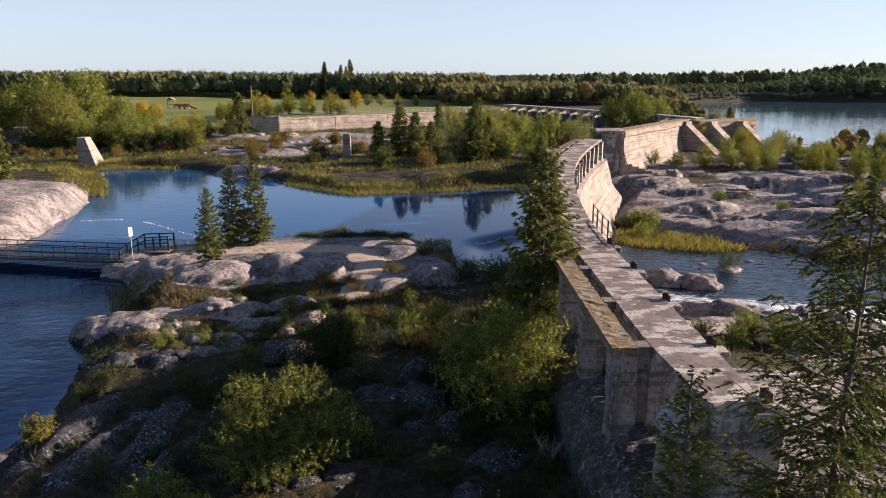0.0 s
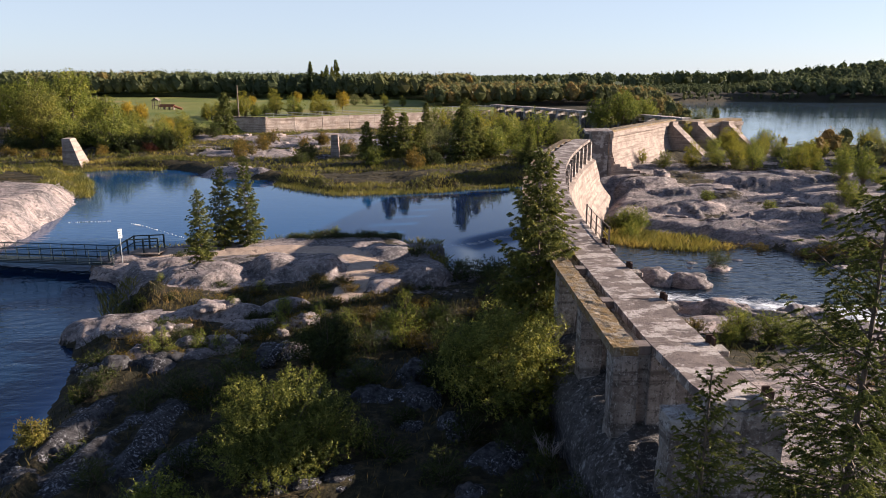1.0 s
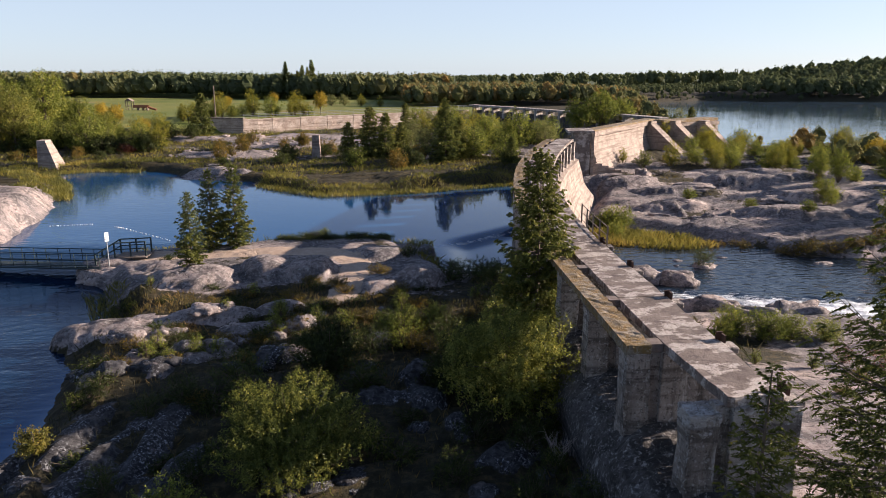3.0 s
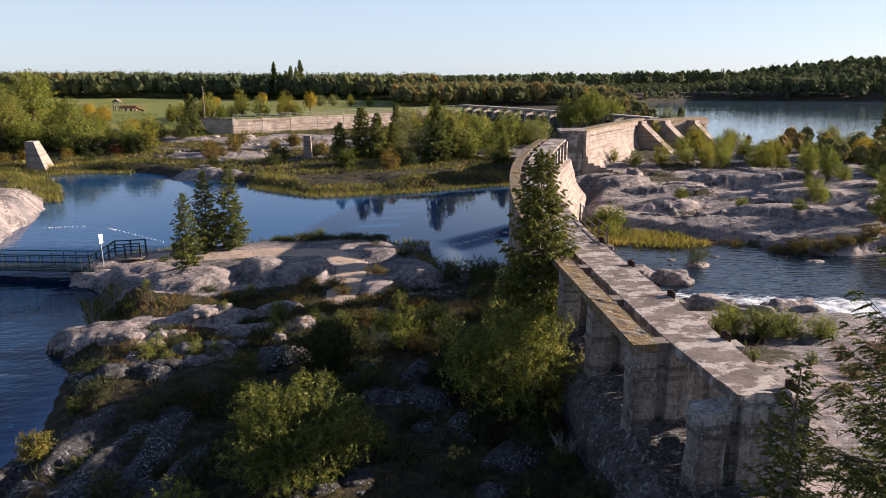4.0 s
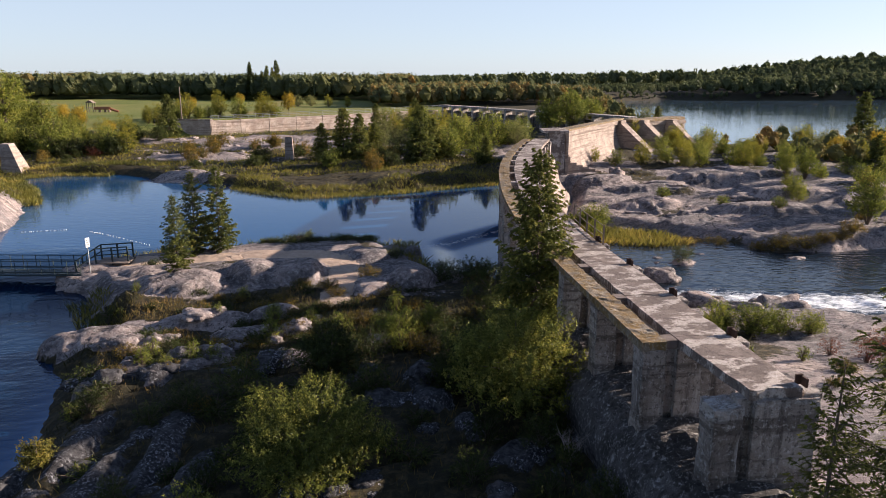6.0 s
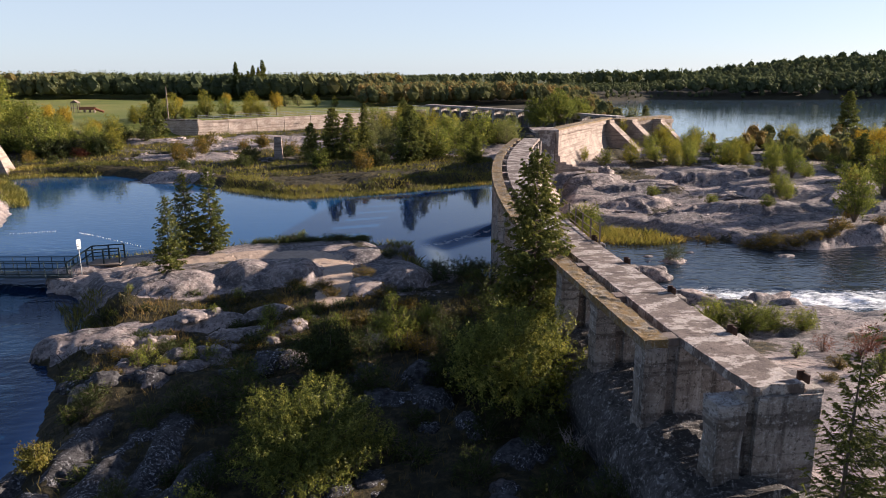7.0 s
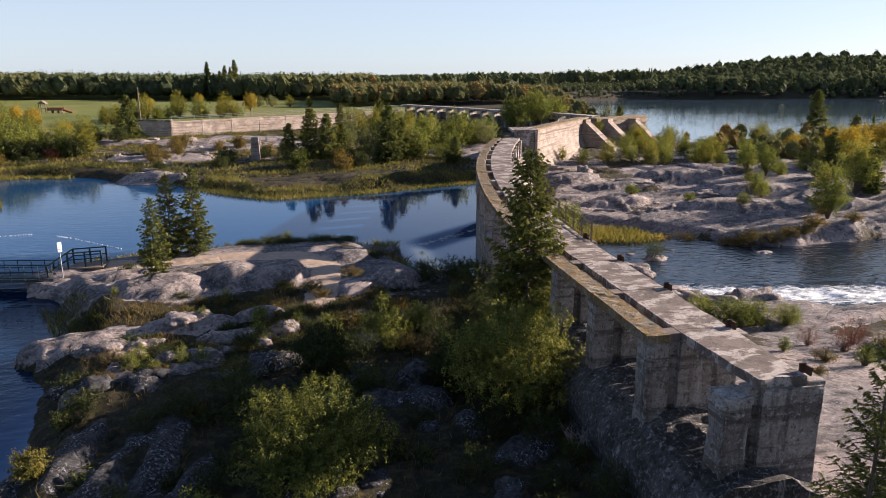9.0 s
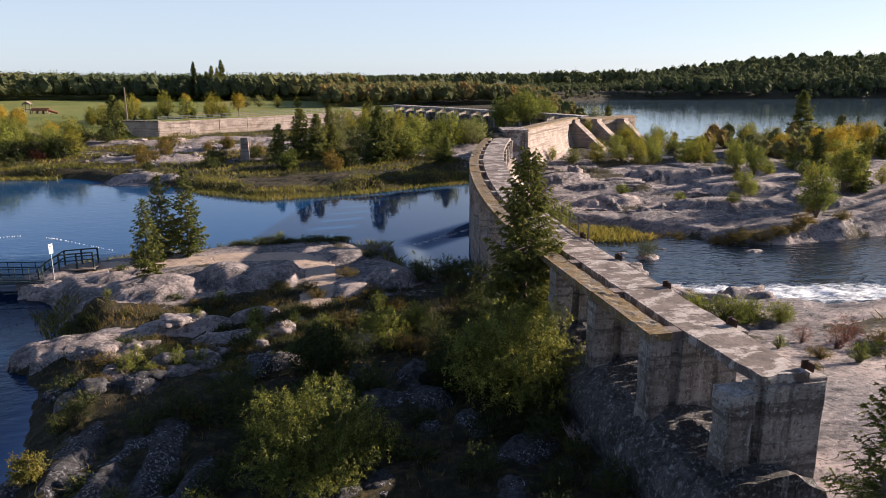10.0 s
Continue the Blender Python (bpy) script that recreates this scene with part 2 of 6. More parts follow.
GRASS = leaf_material("dry_grass", (0.045, 0.045, 0.018), (0.13, 0.10, 0.035), (0.27, 0.17, 0.06))


def water_material(name, deep, ripple, scale, stretch, foam=0.0, rough=0.03):
    m, nt, b = material(name, rough, 0.5)
    b.inputs["IOR"].default_value = 1.33
    pos = coords(nt)
    f1 = noise_at(nt, pos, scale, 3, 0.5, stretch)
    f2 = noise_at(nt, pos, scale * 0.23, 3, 0.5, stretch)
    n = bump(nt, b, mix(nt, 0.5, f1, f2), 1.0, ripple)
    if foam and rough < 0.05:
        nt.links.new(attribute(nt, "chop"), n.inputs["Strength"])
    col = mix(nt, 0.0, deep, deep)
    if foam and rough < 0.05:
        deep = mix(nt, sharp(nt, attribute(nt, "chop"), 0.3, 0.8), deep, (0.003, 0.007, 0.016))
        col = deep
    if foam:
        fo = noise_at(nt, pos, 1.9, 8, 0.8, (0.6, 1.8, 1))
        mask = nt.nodes.new("ShaderNodeMath"); mask.operation = "ADD"
        nt.links.new(fo, mask.inputs[0]); nt.links.new(attribute(nt, "foam"), mask.inputs[1])
        k = sharp(nt, mask.outputs[0], 0.82, 1.10)
        froth = ramp(nt, noise_at(nt, pos, 1.2, 7, 0.75, (0.8, 1.6, 1)), (0.40, (0.30, 0.33, 0.34)), (0.56, (0.84, 0.86, 0.87)))
        col = mix(nt, k, deep, froth)
        r = ramp(nt, k, (0.0, (rough, rough, rough)), (1.0, (0.8, 0.8, 0.8)))
        nt.links.new(r, b.inputs["Roughness"])
    nt.links.new(col, b.inputs["Base Color"])
    return m


# the pool's blue base colour stands in for part of the sky's reflection
POOLW = water_material("river_water", (0.006, 0.050, 0.132), 0.16, 1.5, (0.6, 1.1, 1), foam=1.0)


def lake_material():
    m, nt, b = material("lake_water", 0.03, 0.5)
    b.inputs["IOR"].default_value = 1.33
    pos = coords(nt)
    streak = ramp(nt, noise_at(nt, pos, 0.03, 4, 0.55, (0.35, 1.6, 1)), (0.36, (0.45, 0.45, 0.45)), (0.46, (1, 1, 1)))
    n = bump(nt, b, noise_at(nt, pos, 0.7, 3, 0.5, (0.6, 1.0, 1)), 1.0, 0.6)
    nt.links.new(mix(nt, 1.0, streak, attribute(nt, "chop"), "MULTIPLY"), n.inputs["Strength"])
    # light base colour makes up for sky brightness the reflection lacks
    b.inputs["Base Color"].default_value = (0.05, 0.085, 0.115, 1)
    return m


LAKEW = lake_material()
STREAMW = water_material("rapid_water", (0.008, 0.014, 0.022), 0.26, 1.3, (0.7, 1.3, 1), foam=1.0, rough=0.06)

# ---- terrain ----
def hash2(ix, iy, seed):
    v = np.sin(ix * 127.1 + iy * 311.7 + seed * 74.7) * 43758.5453
    return v - np.floor(v)


def vnoise(x, y, seed=0):
    ix, iy = np.floor(x), np.floor(y)
    fx, fy = x - ix, y - iy
    fx, fy = fx * fx * (3 - 2 * fx), fy * fy * (3 - 2 * fy)
    a = hash2(ix, iy, seed) * (1 - fx) + hash2(ix + 1, iy, seed) * fx
    b = hash2(ix, iy + 1, seed) * (1 - fx) + hash2(ix + 1, iy + 1, seed) * fx
    return a * (1 - fy) + b * fy - 0.5


def fbm(x, y, seed=0, octaves=4):
    out, amp = 0.0, 1.0
    for k in range(octaves):
        out = out + amp * vnoise(x * 2**k, y * 2**k, seed + k * 3.1)
        amp *= 0.5
    return out


def cells(x, y, seed=0):
    """Nearest and second distance to scattered cell centres, and a value for each cell."""
    ix, iy = np.floor(x), np.floor(y)
    f1, f2, val = np.full(x.shape, 9.0), np.full(x.shape, 9.0), np.zeros(x.shape)
    for i in (-1, 0, 1):
        for j in (-1, 0, 1):
            cx, cy = ix + i, iy + j
            px, py = cx + hash2(cx, cy, seed), cy + hash2(cx, cy, seed + 5)
            d = np.hypot(px - x, py - y)
            near = d < f1
            f2 = np.where(near, f1, np.minimum(f2, d))
            val = np.where(near, hash2(cx, cy, seed + 9), val)
            f1 = np.where(near, d, f1)
    return f1, f2, val


def smooth(a, b, x):
    t = np.clip((x - a) / (b - a), 0, 1)
    return t * t * (3 - 2 * t)


def outline_distance(poly, x, y):
    """Distance to a closed outline, negative inside."""
    p = np.array(poly, float)
    best, inside = np.full(x.shape, 1e9), np.zeros(x.shape, bool)
    for (ax, ay), (bx, by) in zip(p, np.roll(p, -1, 0)):
        dx, dy = bx - ax, by - ay
        t = np.clip(((x - ax) * dx + (y - ay) * dy) / (dx * dx + dy * dy), 0, 1)
        best = np.minimum(best, np.hypot(x - ax - t * dx, y - ay - t * dy))
        cross = ((ay > y) != (by > y)) & (x < (bx - ax) * (y - ay) / (by - ay + 1e-12) + ax)
        inside ^= cross
    return np.where(inside, -best, best)


POOL = [(-36.0, 58), (-36.5, 63), (-38.5, 73.6), (-41.8, 82.5), (-46, 92), (-53, 103), (-47, 107), (-38, 105), (-31, 97), (-22.5, 94),
        (-17, 88), (-11.6, 83.5), (-5, 84.5), (0, 86), (8, 89.5), (15, 92), (17.5, 90), (13, 79), (9, 66), (6.2, 54), (5.0, 50), (1, 50.5), (-1.2, 56.5),
        (-4, 59.5), (-13.8, 59.5), (-18, 58.5), (-24, 58), (-26.6, 56), (-27.6, 53.6), (-26.4, 51.5), (-24, 48.5), (-22.6, 45.5), (-21.2, 43),
        (-22.9, 39.7), (-21.4, 36.3), (-20, 32), (-19.6, 28), (-18.9, 24), (-17, 15), (-14, 0), (-70, 0), (-70, 45), (-44, 52)]
STREAM = [(6.5, 47), (10, 53), (14.5, 60), (15.0, 67), (19.5, 75), (22.5, 74), (27, 69), (31.5, 65), (34, 60.5), (43, 60.5), (75, 64), (75, 30), (40, 38.5),
          (29, 41.4), (21, 44.6), (15, 44), (10, 41), (6.5, 41)]
LAKE = [(60, 134), (68, 131), (90, 138), (140, 150), (400, 170), (700, 300), (320, 335), (208, 338), (155, 352), (108, 330), (95, 280), (85, 245), (72, 200), (62, 160)]
PATHLINE = [(-24, 54.2), (-18, 53.6), (-12, 53.6), (-8, 53.0), (-6.2, 50.2), (-6.3, 46.5), (-6.8, 43)]
# low rocky knolls and flats: x, y, reach, height
KNOLLS_NEAR = [(-24, 53.5, 4, 0.5), (-18, 49.5, 5, 0.3), (-12, 53.5, 4, 0.95), (-12, 46, 3, -0.1), (-8, 47.5, 4, 0.5), (-4, 52, 4, 0.8), (-3, 46, 3, 0.3), (1, 41, 4, 0.5), (-17, 45, 2.5, 0.1),
               (-13.7, 37.5, 3.5, -0.2), (-14, 43.5, 3, -0.3), (-6.4, 41, 3, 0.1), (-16, 32, 4, 0.0), (-21, 38.5, 2.5, -0.5), (-16, 27, 4, -0.7), (-12, 24, 5, -0.6),
               (-3, 27, 6, 0.0), (1.2, 22, 4, 0.0), (3.0, 19, 2.5, 0.9), (2, 10, 6, 0.5), (-8, 34, 4, 0.1)]
KNOLLS_FAR = [(-42, 67, 6, 1.6), (-47, 78, 5, 1.5), (-38, 59, 4, 1.0), (-50, 62, 8, 2.6), (-25, 100, 6, 0.5), (-30, 117, 10, 1.0),
              (-16, 112, 10, 0.6), (0, 108, 10, 1.0), (10, 100, 8, 1.2), (-60, 112, 12, 0.4), (-10, 86, 4, 0.2), (0, 150, 20, 1.2),
              (-40, 150, 10, 1.0), (-60, 135, 14, 2.0), (-70, 195, 30, 3.5), (0, 230, 40, 4.0), (-100, 300, 80, 4.0), (100, 400, 100, 4.0)]
KNOLLS_RIGHT = [(14, 37, 4, 0.0), (20, 36, 5, -0.9), (30, 34, 8, -0.4), (11, 20, 4, 1.3), (14, 28, 5, 0.6), (26, 79, 5, -1.5), (32, 70, 5, -1.7), (40, 70, 6, -1.1), (36, 64, 4, -1.9), (48, 70, 5, -0.9), (24, 90.5, 3.5, 1.6), (21, 84, 5, -0.5),
                (30, 95, 6, 0.5), (40, 82, 6, -0.2), (39, 90, 6, -0.3), (46, 77, 6, 0.2), (50, 65, 6, -1.2), (56, 94, 8, 0.8), (60, 80, 10, 1.2),
                (45, 105, 6, 0.5), (60, 115, 8, 1.2), (80, 105, 15, 0.6), (110, 110, 20, 0.6), (90, 75, 15, 1.6), (40, 15, 12, 2.5)]


# bare whalebacks: x, y, half length, half width, turn, height
OUTCROPS = [(-29, 98.5, 7, 2.2, -10, 0.8), (-30, 117, 9, 4, 5, 0.6), (-24, 129, 10, 4, 10, 0.6), (-38, 137, 10, 4, -5, 0.6), (-20, 143, 10, 3, 15, 0.5),
            (-42, 67, 6.5, 7.0, 20, 0.6), (-47, 77, 6, 4, 20, 0.5)]
# smooth glaciated domes of the island: x, y, half length, half width, turn, crest, foot
DOMES = [(-24.6, 53.4, 3.1, 1.8, 4, 0.55, -1.7), (-19.4, 50.9, 2.8, 1.7, 10, 0.85, -0.8), (-16.8, 48.2, 3.6, 2.4, -6, 1.05, -1.0),
         (-12.6, 49.6, 2.0, 2.6, 20, 1.35, -0.6), (-9.0, 48.4, 2.1, 1.9, -10, 1.6, -0.5), (-4.7, 52.6, 2.1, 1.4, -10, 1.40, 0.2),
         (-1.5, 55.4, 2.2, 1.1, -25, 0.8, -0.3), (-1.7, 45.6, 1.9, 1.6, 5, 1.65, -0.3), (-4.3, 44.9, 1.6, 1.2, 20, 1.25, -0.2),
         (-19.4, 40.2, 4.2, 1.25, 5, 0.10, -2.0), (-14.0, 41.0, 3.6, 1.0, 3, 0.55, -1.0), (-10.2, 41.2, 2.0, 0.9, 8, 0.70, -0.6),
         (-16.7, 34.6, 1.3, 0.8, -15, 0.15, -1.3), (-18.0, 32.8, 1.2, 0.8, -30, -0.1, -1.4), (-15.0, 33.0, 1.1, 0.8, 10, 0.2, -1.2),
         (-16.4, 28.0, 0.75, 3.4, -4, -0.1, -1.4), (-14.9, 24.8, 0.7, 2.8, -8, 0.0, -1.3), (-13.0, 27.2, 0.75, 2.9, -6, 0.15, -1.2), (-18.5, 25.6, 0.7, 2.6, -6, -0.6, -1.6), (-11.6, 23.8, 0.7, 2.2, -8, 0.1, -1.2),
         (-2.3, 31.0, 0.8, 1.5, -6, 0.75, -0.4), (-2.0, 28.6, 0.9, 1.2, 8, 0.7, -0.4), (-3.9, 29.0, 1.4, 0.5, 6, 0.55, -0.4), (0.9, 23.8, 1.3, 0.9, 20, 0.55, -0.4), (-0.8, 26.2, 0.7, 0.9, 10, 0.6, -0.4), (-0.2, 30.2, 0.6, 1.1, 12, 0.6, -0.4)]
# the same on the sheet of rock below the dam
SHELVES = [(41.0, 88.5, 5.5, 1.8, -4, 1.7, -0.6), (33.0, 86.0, 6.0, 1.7, 5, 0.6, -1.4), (48.0, 80.5, 6.5, 2.6, -6, 0.8, -1.4), (30.0, 79.5, 5.0, 1.8, 8, -0.1, -2.0),
           (40.0, 74.0, 7.5, 2.6, -4, 0.1, -2.2), (54.0, 71.5, 5.0, 2.8, -8, 0.2, -2.2), (31.0, 72.0, 4.5, 1.6, 12, -0.9, -2.4), (45.0, 66.5, 6.5, 1.6, -3, -1.5, -2.8),
           (24.5, 81.5, 3.5, 1.5, 14, -0.2, -1.8), (55.0, 64.5, 4.5, 1.5, 2, -1.3, -2.8), (27.0, 89.0, 4.0, 1.4, 8, 1.4, -0.6), (52.0, 90.0, 5.0, 2.0, 0, 1.6, -0.4),
           (23.5, 41.2, 7.0, 1.7, -8, -0.9, -2.8), (33.0, 38.5, 7.5, 2.4, -5, -0.7, -2.8), (25.5, 36.4, 6.5, 1.9, -6, -0.2, -1.6), (15.4, 42.0, 4.2, 1.0, -26, -0.9, -2.8)]


def dome_height(table, x, y, land, rough=1.0):
    """Raises the land to smooth, steep-sided domes split by a few joints. Also tells where they are."""
    where = np.zeros(x.shape)
    wob, fine = fbm(x / 2.4, y / 2.4, 61), fbm(x / 0.7, y / 0.7, 63, 3)
    f1, f2, step = cells((x * 0.94 + y * 0.34) / 2.6 + 0.3 * wob, (-x * 0.34 + y * 0.94) / 1.1 + 0.3 * wob, 71)
    gap = smooth(0.07, 0.0, f2 - f1) * (step > 0.35)
    step = step - 0.5
    for ox, oy, a, b, turn, crest, foot in table:
        near = np.hypot(x - ox, y - oy) < 1.5 * max(a, b)
        if not near.any():
            continue
        c, s = math.cos(radians(turn)), math.sin(radians(turn))
        px, py = x[near] - ox, y[near] - oy
        u, v = (px * c + py * s) / a, (-px * s + py * c) / b
        r = np.sqrt(u * u + v * v) * (1 + 0.55 * wob[near]) + 0.12 * fine[near] + 0.32 * step[near]
        z = foot + (crest - foot) * np.sqrt(np.clip(1 - np.abs(r) ** 3.2, 0, 1))
        joint = smooth(0.10, 0.0, np.abs(np.sin(2.1 * u + 1.3 * v + ox) + 0.25 * wob[near])) + smooth(0.10, 0.0, np.abs(np.sin(1.9 * v - 0.7 * u + oy)))
        z = z + 0.22 * wob[near] + rough * (0.08 * fine[near] + 0.34 * step[near]) - (0.12 * joint + 0.22 * rough * gap[near]) * (r < 0.97)
        m = smooth(1.04, 0.94, r)
        old = land[near]
        land[near] = np.where(r < 1.0, np.maximum(old, z), old)
        where[near] = np.maximum(where[near], m)
    return land, where


def ledges(x, y):
    """Sheet joints: the rock steps down in thin flat layers."""
    s = 1.7 * fbm((x * 0.97 + y * 0.24) / 12, (-x * 0.24 + y * 0.97) / 4.5, 51, 2)
    k = np.floor(s / 0.42)
    return 0.42 * (k + smooth(0.80, 1.0, s / 0.42 - k))


def outcrops(x, y):
    h, m = np.zeros(x.shape), np.zeros(x.shape)
    for ox, oy, a, b, turn, rise in OUTCROPS:
        c, s = math.cos(radians(turn)), math.sin(radians(turn))
        u, v = ((x - ox) * c + (y - oy) * s) / a, (-(x - ox) * s + (y - oy) * c) / b
        r = np.sqrt(u * u + v * v) + 0.25 * fbm(x / 1.6, y / 1.6, ox)
        h = h + rise * np.sqrt(np.clip(1 - r * r, 0, 1))
        m = np.maximum(m, smooth(1.15, 0.85, r))
    return h, np.maximum(m, dome_height(DOMES + SHELVES, x, y, np.zeros(x.shape))[1])


def river_level(x, y):
    return -1.4 * (1 - smooth(46, 60, y)) * smooth(-14, -20, x) - 0.6 * smooth(58.8, 55.8, y - 0.9 * x) * smooth(0.5, 3, x)


def lawn_mask(x, y):
    edge = np.where(x > -44.5, 161.0 + 0.512 * (x + 36.7), 152 + 3 * fbm(x / 10, y / 10, 4))
    return smooth(0, np.where(x > -44.5, 1.0, 6.0), y - edge) * smooth(2, -10, x - 12 - 0.1 * y)


def relief(x, y):
    """Ground height, and how rocky it is."""
    top, low = 3.2 * 2e-5 * np.ones(x.shape), 2e-5 * np.ones(x.shape)
    for kx, ky, r, h in KNOLLS_NEAR + KNOLLS_FAR + KNOLLS_RIGHT:
        w = np.exp(-((x - kx) ** 2 + (y - ky) ** 2) / (2 * r * r))
        top, low = top + w * h, low + w
    land = top / low
    far = smooth(120, 200, np.hypot(x, y - 40))
    rocky = 1 - far
    s, c = math.sin(0.35), math.cos(0.35)
    u, v = (x * c + y * s), (-x * s + y * c)
    f1, f2, val = cells(u / 6.5 + 0.3 * fbm(x / 3, y / 3, 2), v / 2.4 + 0.3 * fbm(x / 3, y / 3, 7), 3)
    g1, g2, gal = cells(u / 1.7, v / 0.9, 11)
    crack = smooth(0.08, 0.0, f2 - f1) * 0.30 + smooth(0.14, 0.0, g2 - g1) * 0.05
    flat = smooth(7, 9, x) * smooth(24, 18, x) * smooth(36, 33, y)
    rocky = rocky * (1 - 0.75 * flat)
    isle = smooth(6, 3, x) * smooth(34, 38, y) * smooth(66, 62, y)
    land = land + rocky * (1 - 0.6 * isle) * (1 - 0.45 * smooth(10, 15, x)) * (0.40 * fbm(x / 6, y / 6, 1) + 0.10 * fbm(x / 1.1, y / 1.1, 5) + 0.30 * (val - 0.5) + 0.05 * (gal - 0.5) - 0.8 * crack)
    land = land + 0.55 * rocky * smooth(10, 15, x) * (1 - flat) * ledges(x, y)
    land = land + outcrops(x, y)[0]
    land = land + far * 1.2 * fbm(x / 60, y / 60, 8)
    bank = outline_distance(LAKE, x, y)
    bearing = np.degrees(np.arctan2(x + 4, np.maximum(y, 1)))
    land = land + (12.5 * smooth(24, 40, bearing) + 2.0 * smooth(16, 24, bearing)) * smooth(4, 120, bank) * smooth(0, 40, y - 0.25 * x - 190)
    # nothing rises under the bending part of the dam
    u = np.maximum(0, y - 35)
    across = x - (4.10 + 0.0056 * u * u / (1 + 0.006 * u))
    under = smooth(-1.5, 0.5, across) * smooth(8.5, 6.0, across) * smooth(33, 36, y) * smooth(93, 89, y)
    land = land * (1 - under) + np.minimum(land, -1.6) * under
    # the lawn lies level behind the retaining wall
    behind = y - (160.5 + 0.512 * (x + 36.7)) - 0.3 * smooth(-46, -38, x)
    held = smooth(3.0, 7.0, behind) * smooth(-47, -43.5, x) * smooth(30, 18, x) * smooth(260, 200, y)
    land = land * (1 - held) + 3.95 * held
    front = smooth(-14, -3, behind) * (1 - smooth(3.0, 7.0, behind)) * smooth(-47, -43.5, x) * smooth(20, 8, x)
    land = land * (1 - front) + (0.9 + 0.2 * fbm(x / 3, y / 3, 17)) * front
    for poly, level, w in ((POOL, river_level(x, y), 2.6), (STREAM, -2.4, 2.6), (LAKE, 1.0, 8.0)):
        d = outline_distance(poly, x, y) + 0.7 * fbm(x / 2.5, y / 2.5, 13) + 0.25 * (val - 0.5)
        t = smooth(0, w, d)
        out = level - 0.2 + (np.maximum(land, level + 0.5) - level + 0.2) * t
        land = np.where(d < 0, level - 0.2 - np.minimum(1.2, -d * 0.5), np.where(d < w, out, land))
    land = dome_height(DOMES, x, y, land.copy())[0]
    return dome_height(SHELVES, x, y, land, 0.35)[0]


def ground_at(x, y):
    return float(relief(np.array([float(x)]), np.array([float(y)]))[0])


def path_distance(x, y):
    best = np.full(x.shape, 1e9)
    for (ax, ay), (bx, by) in zip(PATHLINE, PATHLINE[1:]):
        dx, dy = bx - ax, by - ay
        t = np.clip(((x - ax) * dx + (y - ay) * dy) / (dx * dx + dy * dy), 0, 1)
        best = np.minimum(best, np.hypot(x - ax - t * dx, y - ay - t * dy))
    return best


def green_cover(x, y):
    g = 0.5 + 0.9 * fbm(x / 5, y / 5, 21, 3)
    g = g + 0.25 * smooth(44, 36, y) * smooth(8, 0, x) - 0.45 * smooth(14, 20, x) * smooth(130, 60, y) * smooth(58, 64, y)
    g = g - 0.45 * smooth(44, 48, y) * smooth(60, 57, y) * smooth(-26, -20, x) * smooth(4, 0, x)
    g = g - 0.7 * smooth(-30, -36, x) * smooth(52, 56, y) * smooth(86, 78, y)
    g = g + 0.6 * smooth(84, 92, y) * smooth(16, 6, x) * smooth(118, 100, y) + 0.16 * smooth(-8, -20, x) * smooth(105, 115, y) * smooth(165, 150, y)
    g = g - 0.6 * smooth(7, 9, x) * smooth(26, 20, x) * smooth(34, 31, y)
    return np.clip((g + 0.15 * smooth(6, 2, x) * smooth(60, 56, y)) * (1 - 0.85 * outcrops(x, y)[1]), 0, 1)


def graded(lo, hi, step, reach_lo, reach_hi, grow):
    mid = list(np.arange(lo, hi + step / 2, step))
    up, s = [], step
    while (up[-1] if up else hi) < reach_hi:
        s *= grow
        up.append((up[-1] if up else hi) + s)
    dn, s = [], step
    while (dn[-1] if dn else lo) > reach_lo:
        s *= grow
        dn.append((dn[-1] if dn else lo) - s)
    return np.array(dn[::-1] + mid + up)


def set_attribute(me, name, values):
    a = me.attributes.new(name, "FLOAT", "POINT")
    a.data.foreach_set("value", np.asarray(values, np.float32))


def grid_mesh(name, gx, gy, height, keep=None):
    X, Y = np.meshgrid(gx, gy)
    x, y = X.ravel(), Y.ravel()
    z = height(x, y)
    nx, ny = len(gx), len(gy)
    i = (np.arange(ny - 1)[:, None] * nx + np.arange(nx - 1)[None]).ravel()
    faces = np.stack([i, i + 1, i + nx + 1, i + nx], 1)
    verts = np.stack([x, y, z], 1)
    if keep is not None:
        faces = faces[keep(verts[faces].mean(1))]
        used = np.unique(faces)
        remap = np.zeros(len(verts), int); remap[used] = np.arange(len(used))
        verts, faces = verts[used], remap[faces]
    return array_mesh(name, verts, faces)


def array_mesh(name, verts, faces):
    """A mesh from arrays of places and of equal-sided faces."""
    me = bpy.data.meshes.new(name)
    n, k = faces.shape
    me.vertices.add(len(verts)); me.vertices.foreach_set("co", np.asarray(verts, np.float32).ravel())
    me.loops.add(n * k); me.loops.foreach_set("vertex_index", np.asarray(faces, np.int32).ravel())
    me.polygons.add(n); me.polygons.foreach_set("loop_start", np.arange(0, n * k, k, dtype=np.int32))
    me.polygons.foreach_set("loop_total", np.full(n, k, np.int32))
    me.update(calc_edges=True)
    return me


gx = graded(-27, 52, 0.31, -2600, 2600, 1.05)
gy = graded(17, 96, 0.31, -60, 3200, 1.036)
me = grid_mesh("ground", gx, gy, relief)
co = np.empty(len(me.vertices) * 3, np.float32); me.vertices.foreach_get("co", co); co = co.reshape(-1, 3).astype(float)
set_attribute(me, "green", np.maximum(green_cover(co[:, 0], co[:, 1]), smooth(130, 170, co[:, 1])))
